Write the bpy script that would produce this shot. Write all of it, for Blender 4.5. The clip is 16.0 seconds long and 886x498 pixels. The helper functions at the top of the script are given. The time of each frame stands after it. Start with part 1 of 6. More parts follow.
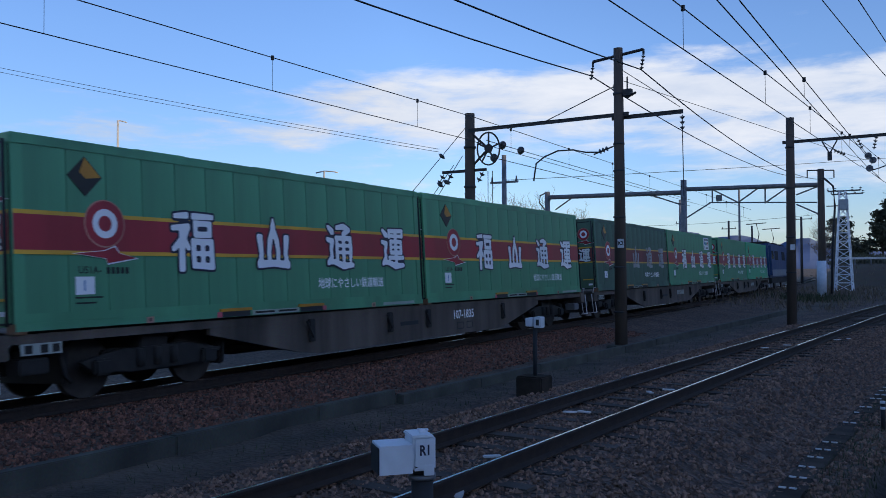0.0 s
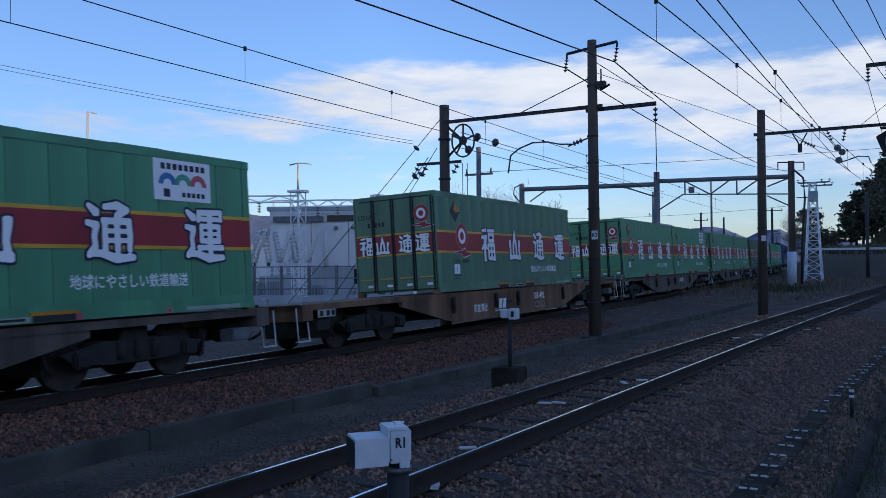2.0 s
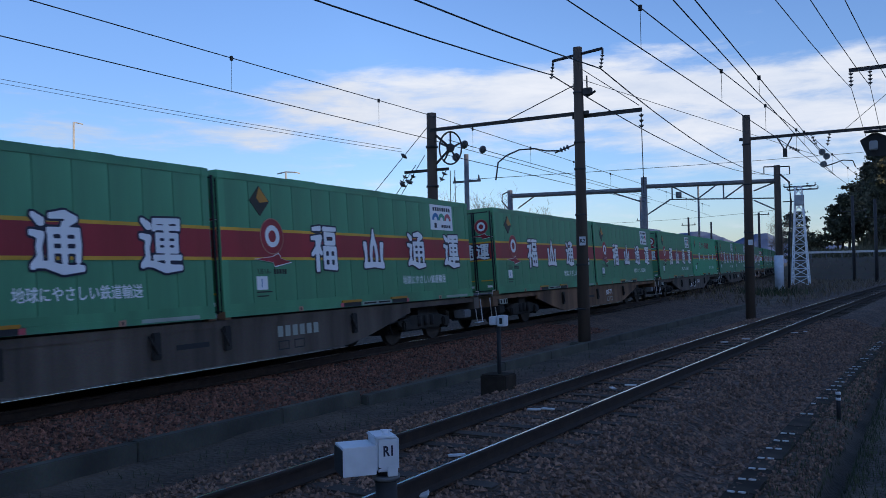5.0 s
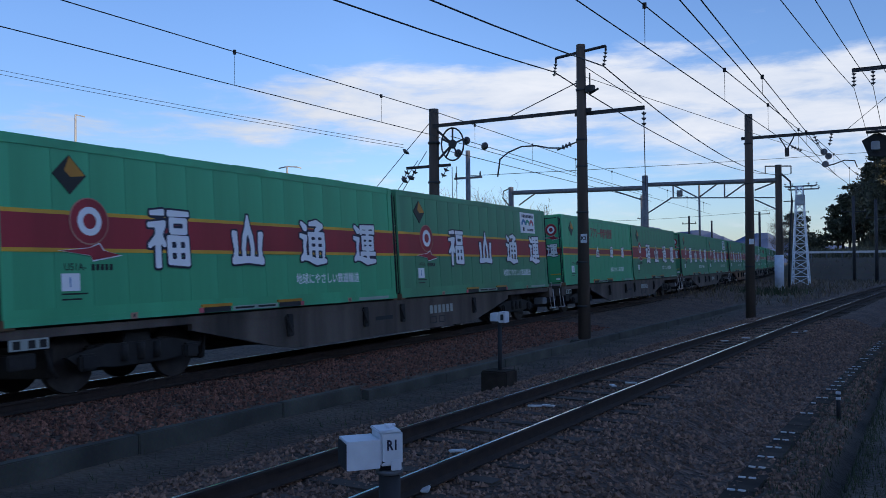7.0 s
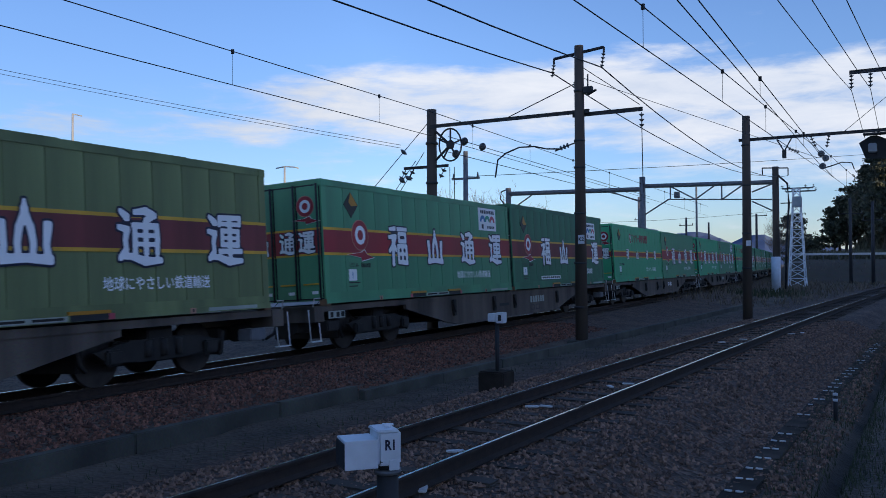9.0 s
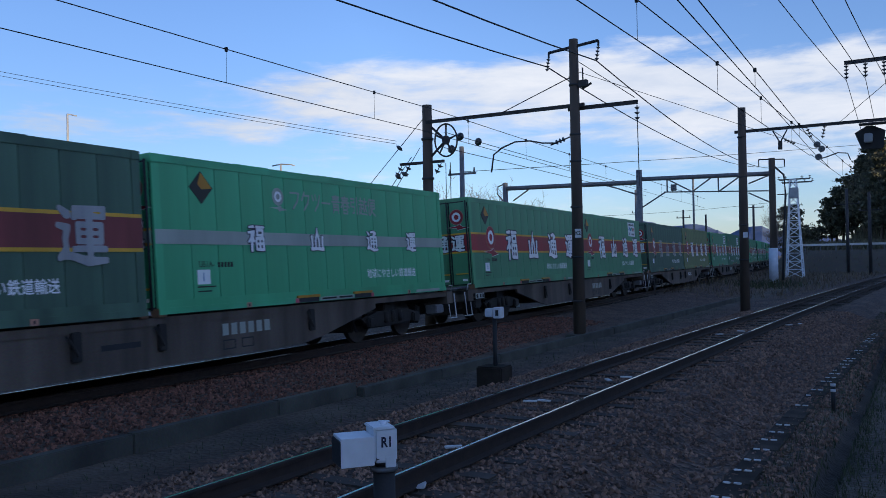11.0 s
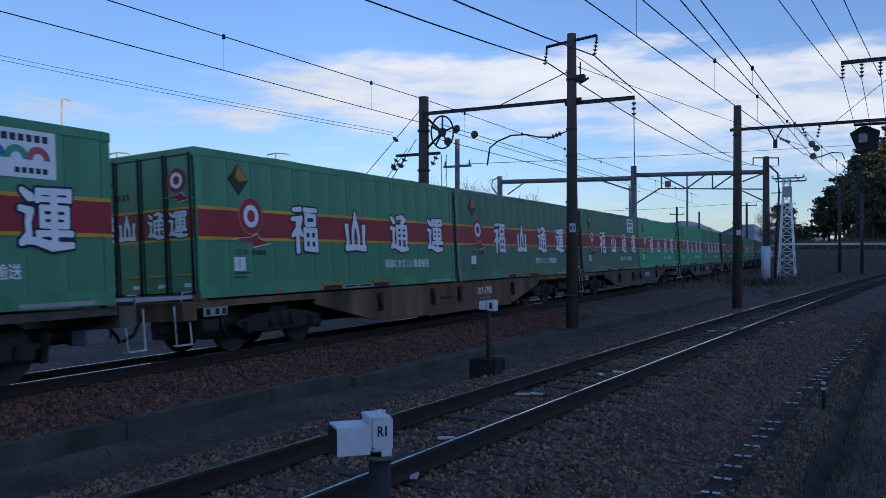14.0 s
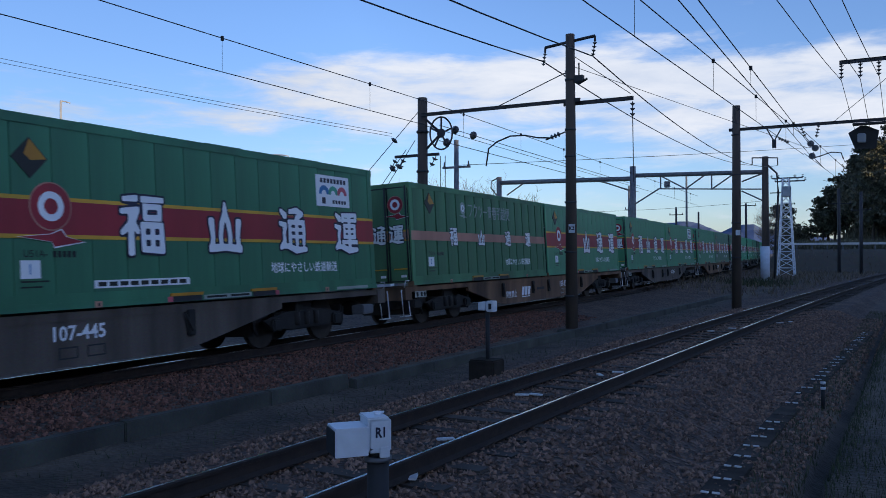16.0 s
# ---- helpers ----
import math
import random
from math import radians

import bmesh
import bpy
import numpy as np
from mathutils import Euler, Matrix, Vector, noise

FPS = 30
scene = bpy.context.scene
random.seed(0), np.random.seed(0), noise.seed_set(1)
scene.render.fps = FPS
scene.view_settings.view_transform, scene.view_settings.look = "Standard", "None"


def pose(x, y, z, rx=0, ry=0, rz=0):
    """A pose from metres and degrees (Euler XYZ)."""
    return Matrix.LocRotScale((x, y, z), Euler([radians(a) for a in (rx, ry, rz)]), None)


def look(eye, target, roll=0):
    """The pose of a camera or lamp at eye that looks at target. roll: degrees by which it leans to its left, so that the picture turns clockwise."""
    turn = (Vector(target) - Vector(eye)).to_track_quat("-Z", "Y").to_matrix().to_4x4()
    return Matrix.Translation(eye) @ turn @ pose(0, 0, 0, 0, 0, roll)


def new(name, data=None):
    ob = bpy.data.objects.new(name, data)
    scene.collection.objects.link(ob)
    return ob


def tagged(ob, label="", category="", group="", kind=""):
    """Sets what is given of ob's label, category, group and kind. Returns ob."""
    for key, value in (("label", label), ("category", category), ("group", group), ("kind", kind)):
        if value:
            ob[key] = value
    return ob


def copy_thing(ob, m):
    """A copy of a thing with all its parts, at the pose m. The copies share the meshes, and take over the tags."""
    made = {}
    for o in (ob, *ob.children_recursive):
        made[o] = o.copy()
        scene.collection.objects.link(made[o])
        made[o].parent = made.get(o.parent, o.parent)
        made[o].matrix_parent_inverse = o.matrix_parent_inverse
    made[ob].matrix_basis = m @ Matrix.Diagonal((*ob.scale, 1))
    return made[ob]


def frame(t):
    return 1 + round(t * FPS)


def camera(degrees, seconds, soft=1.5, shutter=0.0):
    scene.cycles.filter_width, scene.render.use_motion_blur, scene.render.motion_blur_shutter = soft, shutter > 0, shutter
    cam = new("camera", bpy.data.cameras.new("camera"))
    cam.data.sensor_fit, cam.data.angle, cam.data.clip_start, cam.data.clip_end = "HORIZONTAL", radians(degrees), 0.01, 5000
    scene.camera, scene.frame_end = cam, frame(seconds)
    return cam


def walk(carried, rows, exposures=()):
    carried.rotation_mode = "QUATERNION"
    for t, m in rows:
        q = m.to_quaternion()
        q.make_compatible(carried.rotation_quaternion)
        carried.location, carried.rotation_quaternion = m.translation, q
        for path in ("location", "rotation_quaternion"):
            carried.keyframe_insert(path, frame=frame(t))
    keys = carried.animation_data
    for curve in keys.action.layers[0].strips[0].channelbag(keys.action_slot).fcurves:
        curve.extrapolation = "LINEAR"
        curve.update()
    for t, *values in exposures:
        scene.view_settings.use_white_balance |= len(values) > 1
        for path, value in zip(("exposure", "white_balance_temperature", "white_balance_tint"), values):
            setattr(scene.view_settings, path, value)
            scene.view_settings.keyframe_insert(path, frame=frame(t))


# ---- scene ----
# The camera stands on the ground beside the tracks and is held by hand.
cam = camera(55.50, 16.0, soft=0.85, shutter=0.05)
walk(cam, [
    (0.0, pose(0.009, 0.014, 1.689, 91.379, 0.219, 32.565)),
    (0.5, pose(0.011, 0.007, 1.694, 91.222, 0.072, 31.975)),
    (1.0, pose(0.007, 0.007, 1.691, 91.030, -0.045, 31.265)),
    (1.5, pose(-0.001, 0.016, 1.690, 90.899, 0.111, 30.847)),
    (2.0, pose(0.000, 0.026, 1.688, 90.836, 0.436, 30.857)),
    (2.5, pose(0.014, 0.028, 1.690, 90.792, 0.661, 30.867)),
    (3.0, pose(0.024, 0.034, 1.691, 90.880, 0.998, 30.774)),
    (3.5, pose(0.034, 0.034, 1.690, 91.105, 1.308, 30.542)),
    (4.0, pose(0.039, 0.022, 1.693, 91.359, 1.322, 30.393)),
    (6.5, pose(0.004, 0.009, 1.690, 91.157, 0.516, 29.960)),
    (7.0, pose(0.007, -0.006, 1.688, 91.062, 0.465, 30.120)),
    (7.5, pose(-0.001, 0.006, 1.686, 90.886, 0.424, 30.132)),
    (8.0, pose(-0.000, -0.005, 1.687, 90.961, 0.295, 30.071)),
    (8.5, pose(-0.004, -0.005, 1.686, 91.078, 0.205, 30.010)),
    (9.0, pose(-0.005, -0.003, 1.682, 91.112, 0.281, 29.923)),
    (11.5, pose(0.009, 0.020, 1.684, 90.678, 1.110, 29.784)),
    (12.0, pose(0.010, 0.009, 1.682, 90.519, 0.834, 29.714)),
    (12.5, pose(-0.000, -0.000, 1.680, 90.577, 0.420, 29.617)),
    (13.0, pose(-0.003, -0.011, 1.682, 90.536, 0.145, 29.499)),
    (13.5, pose(-0.017, 0.005, 1.675, 90.460, 0.030, 29.359)),
    (14.0, pose(-0.016, -0.007, 1.678, 90.284, -0.029, 29.305)),
    (14.5, pose(-0.013, 0.001, 1.680, 90.249, 0.039, 29.277)),
    (15.0, pose(-0.011, -0.005, 1.681, 90.302, 0.043, 29.290)),
    (15.5, pose(-0.008, 0.000, 1.675, 90.321, 0.121, 29.301)),
    (16.0, pose(-0.010, 0.002, 1.676, 90.355, 0.156, 29.275)),
])

# ---- light ----
world = bpy.data.worlds.new("world")
scene.world = world
world.use_nodes = True
SUN_EL, SUN_AZ = radians(6.0), radians(105.0)   # azimuth from +y towards +x


def build_world():
    nt = world.node_tree
    nt.nodes.clear()
    n, l = nt.nodes.new, nt.links.new
    out, bg = n("ShaderNodeOutputWorld"), n("ShaderNodeBackground")
    sky = n("ShaderNodeTexSky")
    sky.sky_type, sky.sun_disc = "NISHITA", False
    sky.sun_elevation, sky.sun_rotation = SUN_EL + radians(10), SUN_AZ
    sky.air_density, sky.dust_density, sky.ozone_density = 1.0, 0.4, 2.5
    co, mp = n("ShaderNodeTexCoord"), n("ShaderNodeMapping")
    mp.inputs["Rotation"].default_value = (0, 0, radians(-31))
    mp.inputs["Scale"].default_value = (1.0, 1.0, 4.6)
    mp.inputs["Location"].default_value = (0.35, 0.0, 0.12)
    l(co.outputs["Generated"], mp.inputs["Vector"])
    big, fine = n("ShaderNodeTexNoise"), n("ShaderNodeTexNoise")
    for tex, sc, det, ro in ((big, 2.6, 7, 0.52), (fine, 9.0, 8, 0.6)):
        tex.inputs["Scale"].default_value = sc
        tex.inputs["Detail"].default_value = det
        tex.inputs["Roughness"].default_value = ro
        tex.inputs["Distortion"].default_value = 0.25
        l(mp.outputs["Vector"], tex.inputs["Vector"])
    mixn = n("ShaderNodeMix")
    mixn.data_type = "FLOAT"
    mixn.inputs[0].default_value = 0.4
    l(big.outputs["Fac"], mixn.inputs[2])
    l(fine.outputs["Fac"], mixn.inputs[3])
    sep = n("ShaderNodeSeparateXYZ")
    l(co.outputs["Generated"], sep.inputs["Vector"])
    band = n("ShaderNodeValToRGB")          # how much cloud stands at each height of the sky
    cr = band.color_ramp
    cr.elements[0].position, cr.elements[0].color = 0.0, (0.44, 0.44, 0.44, 1)
    cr.elements[1].position, cr.elements[1].color = 0.36, (0.0, 0.0, 0.0, 1)
    for p, v in ((0.04, 0.46), (0.075, 0.43), (0.115, 0.43), (0.15, 0.52), (0.205, 0.56), (0.228, 0.42), (0.25, 0.27), (0.285, 0.24), (0.31, 0.05)):
        e = cr.elements.new(p)
        e.color = (v, v, v, 1)
    l(sep.outputs["Z"], band.inputs["Fac"])
    add = n("ShaderNodeMath")
    add.operation = "ADD"
    l(mixn.outputs[0], add.inputs[0])
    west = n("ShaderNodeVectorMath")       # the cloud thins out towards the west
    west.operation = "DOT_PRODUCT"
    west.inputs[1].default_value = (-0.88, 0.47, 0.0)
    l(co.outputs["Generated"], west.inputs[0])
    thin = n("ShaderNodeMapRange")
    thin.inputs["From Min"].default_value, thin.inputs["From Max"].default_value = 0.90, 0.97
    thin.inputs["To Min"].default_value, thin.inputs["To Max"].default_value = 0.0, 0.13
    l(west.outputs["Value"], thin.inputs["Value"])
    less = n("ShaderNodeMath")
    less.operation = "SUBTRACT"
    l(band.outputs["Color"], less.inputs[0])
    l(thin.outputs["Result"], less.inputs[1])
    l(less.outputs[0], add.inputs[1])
    dens = n("ShaderNodeMapRange")
    dens.interpolation_type = "SMOOTHSTEP"
    dens.inputs["From Min"].default_value, dens.inputs["From Max"].default_value = 0.92, 1.09
    l(add.outputs[0], dens.inputs["Value"])
    lit = n("ShaderNodeValToRGB")
    lit.color_ramp.elements[0].color = (4.0, 4.5, 5.5, 1)
    lit.color_ramp.elements[1].color = (5.2, 5.45, 6.05, 1)
    lit.color_ramp.elements[0].position, lit.color_ramp.elements[1].position = 0.35, 0.7
    l(fine.outputs["Fac"], lit.inputs["Fac"])
    mixc = n("ShaderNodeMix")
    mixc.data_type = "RGBA"
    l(dens.outputs["Result"], mixc.inputs[0])
    blue = n("ShaderNodeMix")              # clear cold winter air
    blue.data_type, blue.blend_type = "RGBA", "MULTIPLY"
    blue.inputs[0].default_value = 1.0
    low = n("ShaderNodeValToRGB")
    low.color_ramp.elements[0].color, low.color_ramp.elements[1].color = (0.74, 0.84, 1.15, 1), (0.83, 0.96, 1.29, 1)
    low.color_ramp.elements[1].position = 0.26
    l(sep.outputs["Z"], low.inputs["Fac"])
    l(low.outputs["Color"], blue.inputs[7])
    l(sky.outputs["Color"], blue.inputs[6])
    l(blue.outputs[2], mixc.inputs[6])
    l(lit.outputs["Color"], mixc.inputs[7])
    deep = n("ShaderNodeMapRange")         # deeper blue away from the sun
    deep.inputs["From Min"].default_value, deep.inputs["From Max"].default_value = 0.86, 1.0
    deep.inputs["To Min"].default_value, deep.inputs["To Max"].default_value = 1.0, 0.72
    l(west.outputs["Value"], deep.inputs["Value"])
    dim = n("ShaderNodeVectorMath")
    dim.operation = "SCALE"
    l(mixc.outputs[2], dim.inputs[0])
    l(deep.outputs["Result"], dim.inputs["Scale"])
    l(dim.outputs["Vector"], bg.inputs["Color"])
    bg.inputs["Strength"].default_value = 0.146
    l(bg.outputs["Background"], out.inputs["Surface"])


build_world()
sun = new("sun", bpy.data.lights.new("sun", "SUN"))
sun.data.energy, sun.data.angle, sun.data.color = 4.5, radians(0.5), (1.0, 0.72, 0.42)
sun.matrix_world = look((math.sin(SUN_AZ) * math.cos(SUN_EL) * 50, math.cos(SUN_AZ) * math.cos(SUN_EL) * 50, math.sin(SUN_EL) * 50), (0, 0, 0))
scene.view_settings.exposure = 0.13


# ---- materials ----
def material(name, base, rough=0.7, metal=0.0, vary=0.25, scale=4.0, bump=0.15, bump_scale=60.0, tint=None, streaks=0.0, per_object=0.0, spec=0.5, detail=6, island=0.0):
    """A surface with stains at one scale and grain at another, and fine relief."""
    m = bpy.data.materials.new(name)
    m.use_nodes = True
    nt = m.node_tree
    n, l = nt.nodes.new, nt.links.new
    b = nt.nodes["Principled BSDF"]
    b.inputs["Roughness"].default_value, b.inputs["Metallic"].default_value = rough, metal
    b.inputs["Specular IOR Level"].default_value = spec
    co = n("ShaderNodeTexCoord")
    stain, grain = n("ShaderNodeTexNoise"), n("ShaderNodeTexNoise")
    stain.inputs["Scale"].default_value, stain.inputs["Detail"].default_value = scale, detail
    grain.inputs["Scale"].default_value, grain.inputs["Detail"].default_value = bump_scale, 4
    src = co.outputs["Object"]
    if streaks:
        mp = n("ShaderNodeMapping")
        mp.inputs["Scale"].default_value = (1, 1, 0.12)
        l(src, mp.inputs["Vector"])
        l(mp.outputs["Vector"], stain.inputs["Vector"])
    else:
        l(src, stain.inputs["Vector"])
    l(src, grain.inputs["Vector"])
    ramp = n("ShaderNodeValToRGB")
    c2 = tint or tuple(min(1, c * (1 + vary)) for c in base)
    c1 = tuple(c * (1 - vary) for c in base)
    ramp.color_ramp.elements[0].color, ramp.color_ramp.elements[1].color = (*c1, 1), (*c2, 1)
    ramp.color_ramp.elements[0].position, ramp.color_ramp.elements[1].position = 0.3, 0.7
    l(stain.outputs["Fac"], ramp.inputs["Fac"])
    colour = ramp.outputs["Color"]
    g = n("ShaderNodeMix")
    g.data_type, g.blend_type = "RGBA", "MULTIPLY"
    g.inputs[0].default_value = min(1, vary * 1.6)
    l(colour, g.inputs[6])
    l(grain.outputs["Color"], g.inputs[7])
    hsv = n("ShaderNodeHueSaturation")
    hsv.inputs["Value"].default_value = 1 + 0.5 * min(1, vary * 1.6)
    l(g.outputs[2], hsv.inputs["Color"])
    bw = n("ShaderNodeMix")
    bw.data_type = "RGBA"
    bw.inputs[0].default_value = 0.5
    l(colour, bw.inputs[6])
    l(hsv.outputs["Color"], bw.inputs[7])
    colour = bw.outputs[2]
    if per_object or island:
        info = n("ShaderNodeObjectInfo") if per_object else n("ShaderNodeNewGeometry")
        mr = n("ShaderNodeMapRange")
        d = per_object or island
        mr.inputs["To Min"].default_value, mr.inputs["To Max"].default_value = 1 - d, 1 + d
        l(info.outputs["Random" if per_object else "Random Per Island"], mr.inputs["Value"])
        h2 = n("ShaderNodeHueSaturation")
        l(mr.outputs["Result"], h2.inputs["Value"])
        l(colour, h2.inputs["Color"])
        colour = h2.outputs["Color"]
    l(colour, b.inputs["Base Color"])
    rr = n("ShaderNodeMapRange")
    rr.inputs["To Min"].default_value, rr.inputs["To Max"].default_value = max(0.05, rough - 0.12), min(1, rough + 0.12)
    l(stain.outputs["Fac"], rr.inputs["Value"])
    l(rr.outputs["Result"], b.inputs["Roughness"])
    if bump:
        bp = n("ShaderNodeBump")
        bp.inputs["Strength"].default_value, bp.inputs["Distance"].default_value = bump, 0.01
        l(grain.outputs["Fac"], bp.inputs["Height"])
        l(bp.outputs["Normal"], b.inputs["Normal"])
    return m


def paint(name, base, rough=0.42, vary=0.16, wear=0.0):
    return material(name, base, rough, 0, vary * 1.25, 1.3, 0.05, 90, streaks=1.0, per_object=0.035)


GREEN = paint("container_green", (0.088, 0.305, 0.158), 0.46, 0.2)
GREEN_B = paint("container_green_bright", (0.068, 0.43, 0.205))
GREEN_F = paint("container_green_faded", (0.13, 0.25, 0.155), 0.6, 0.3)
GREEN_D = paint("container_green_deep", (0.050, 0.205, 0.105), 0.5, 0.25)
GREEN_DULL = paint("container_green_dull", (0.047, 0.180, 0.095), 0.55, 0.3)
RIBBED_GREEN = paint("container_sage", (0.085, 0.22, 0.105), 0.6, 0.35)
OLIVE = paint("container_olive", (0.19, 0.235, 0.10), 0.65, 0.3)
DARKGREEN = paint("container_green_dirty", (0.08, 0.155, 0.105), 0.65, 0.35)
RED = paint("stripe_red", (0.36, 0.024, 0.038))
RED_F = paint("stripe_red_faded", (0.22, 0.05, 0.05), 0.6, 0.3)
PINK = paint("stripe_pale", (0.50, 0.24, 0.17), 0.6, 0.2)
PALE = paint("stripe_silver", (0.36, 0.40, 0.36), 0.5, 0.15)
YELLOW = paint("line_yellow", (0.72, 0.40, 0.04))
DULL = paint("lettering_dull", (0.38, 0.39, 0.40), 0.65, 0.35)
WHITE = paint("lettering_white", (0.91, 0.92, 0.93), 0.45, 0.03)
NAVY = paint("lettering_navy", (0.012, 0.016, 0.045))
BLACK = paint("placard_black", (0.012, 0.014, 0.012))
ORANGE = paint("placard_orange", (0.55, 0.24, 0.02))
BLUE = paint("panel_blue", (0.03, 0.22, 0.50))
CORAL = paint("panel_coral", (0.62, 0.10, 0.14))
SEAGREEN = paint("panel_green", (0.05, 0.40, 0.25))
WAGON_GREY = material("wagon_grey", (0.115, 0.092, 0.074), 0.8, 0, 0.6, 1.6, 0.2, 40, streaks=1)
WAGON_BROWN = material("wagon_brown", (0.20, 0.112, 0.062), 0.8, 0, 0.65, 1.6, 0.2, 40, streaks=1)
UNDER = material("underframe_grime", (0.023, 0.021, 0.019), 0.85, 0, 0.4, 5, 0.3, 50)
WHEEL = material("wheel_steel", (0.06, 0.052, 0.047), 0.65, 0.5, 0.3, 6, 0.1, 60)
STEEL_WHITE = material("step_white", (0.58, 0.58, 0.57), 0.5, 0, 0.15, 8, 0.1, 60)
GALV = material("galvanised", (0.80, 0.82, 0.85), 0.5, 0.1, 0.15, 5, 0.1, 60)
GALV_DULL = material("steel_dull", (0.16, 0.17, 0.185), 0.6, 0.3, 0.25, 5, 0.1, 60)
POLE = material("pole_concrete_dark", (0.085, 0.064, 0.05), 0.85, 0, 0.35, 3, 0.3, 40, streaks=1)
IRON = material("pole_iron", (0.045, 0.045, 0.05), 0.7, 0.2, 0.3, 6, 0.15, 50)
WIRE = material("wire_copper_dark", (0.02, 0.022, 0.024), 0.6, 0.4, 0.2, 5, 0, 50)
PORCELAIN = material("insulator", (0.06, 0.06, 0.065), 0.3, 0, 0.2, 10, 0, 50)
RAIL_SIDE = material("rail_rust", (0.032, 0.021, 0.016), 0.95, 0.0, 0.35, 8, 0.25, 60)
RAIL_TOP = material("rail_head", (0.74, 0.75, 0.78), 0.16, 1.0, 0.10, 12, 0.03, 80)
SLEEPER = material("sleeper_concrete", (0.055, 0.042, 0.032), 0.9, 0, 0.35, 6, 0.3, 50, per_object=0.25)
STONE = material("ballast_stone", (0.198, 0.116, 0.079), 0.78, 0, 0.3, 3, 0.2, 50, island=0.6)
STONE_RED = material("ballast_rusty", (0.16, 0.07, 0.046), 0.9, 0, 0.3, 3, 0.2, 50, island=0.75)
CONCRETE = material("concrete_old", (0.085, 0.082, 0.072), 0.92, 0, 0.55, 1.6, 0.5, 30, tint=(0.10, 0.105, 0.085))
BOX_WHITE = material("box_white", (0.66, 0.69, 0.72), 0.5, 0, 0.1, 7, 0.05, 80)
BOX_DARK = material("box_dark", (0.02, 0.022, 0.026), 0.7, 0, 0.2, 7, 0.1, 60)
TROUGH = material("trough_grimy", (0.060, 0.049, 0.040), 0.98, 0, 0.4, 3, 0.3, 40, spec=0.1, per_object=0.25)
GRASS = material("grass_dry", (0.165, 0.130, 0.088), 0.9, 0, 0.35, 3, 0, 50, island=0.4)
WEED = material("weed_green", (0.055, 0.068, 0.032), 0.9, 0, 0.35, 3, 0, 50, island=0.4)
LEAF_DARK = material("foliage_pine", (0.080, 0.090, 0.060), 0.9, 0, 0.4, 2, 0, 50, island=0.5)
LEAF = material("foliage_broad", (0.115, 0.112, 0.072), 0.9, 0, 0.4, 2, 0, 50, island=0.5)
TWIG = material("twig_bare", (0.20, 0.155, 0.12), 0.9, 0, 0.3, 3, 0, 50)
BARK = material("bark", (0.07, 0.055, 0.042), 0.9, 0, 0.35, 5, 0.4, 30)
WALL_ORANGE = material("wall_ochre", (0.56, 0.33, 0.13), 0.85, 0, 0.12, 0.8, 0.1, 20)
WALL_WHITE = material("wall_white", (0.72, 0.73, 0.74), 0.8, 0, 0.14, 0.8, 0.1, 20, streaks=1)
WALL_GREY = material("wall_grey", (0.36, 0.39, 0.43), 0.8, 0, 0.16, 0.8, 0.1, 20, streaks=1)
GLASS_DARK = material("window_dark", (0.02, 0.025, 0.03), 0.12, 0, 0.1, 2, 0, 20)
TRANSFORMER = material("transformer_grey", (0.34, 0.37, 0.40), 0.6, 0, 0.15, 2, 0.1, 30)
LOCO_BLUE = paint("loco_blue", (0.02, 0.06, 0.17))
LOCO_GREY = paint("loco_grey", (0.30, 0.32, 0.34))
HILL = material("hill_soil", (0.10, 0.082, 0.060), 0.95, 0, 0.4, 0.05, 0.2, 2)
# the pale blue of distance haze is put into this base colour
MOUNTAIN = material("mountain_haze_blue", (0.12, 0.17, 0.27), 1.0, 0, 0.25, 0.004, 0, 1, spec=0.0)
BOLLARD_DARK = material("stub_dark", (0.02, 0.02, 0.022), 0.7)
GALV_BRIGHT = material("post_white", (0.60, 0.66, 0.74), 0.6, 0, 0.12, 3, 0.05, 40)


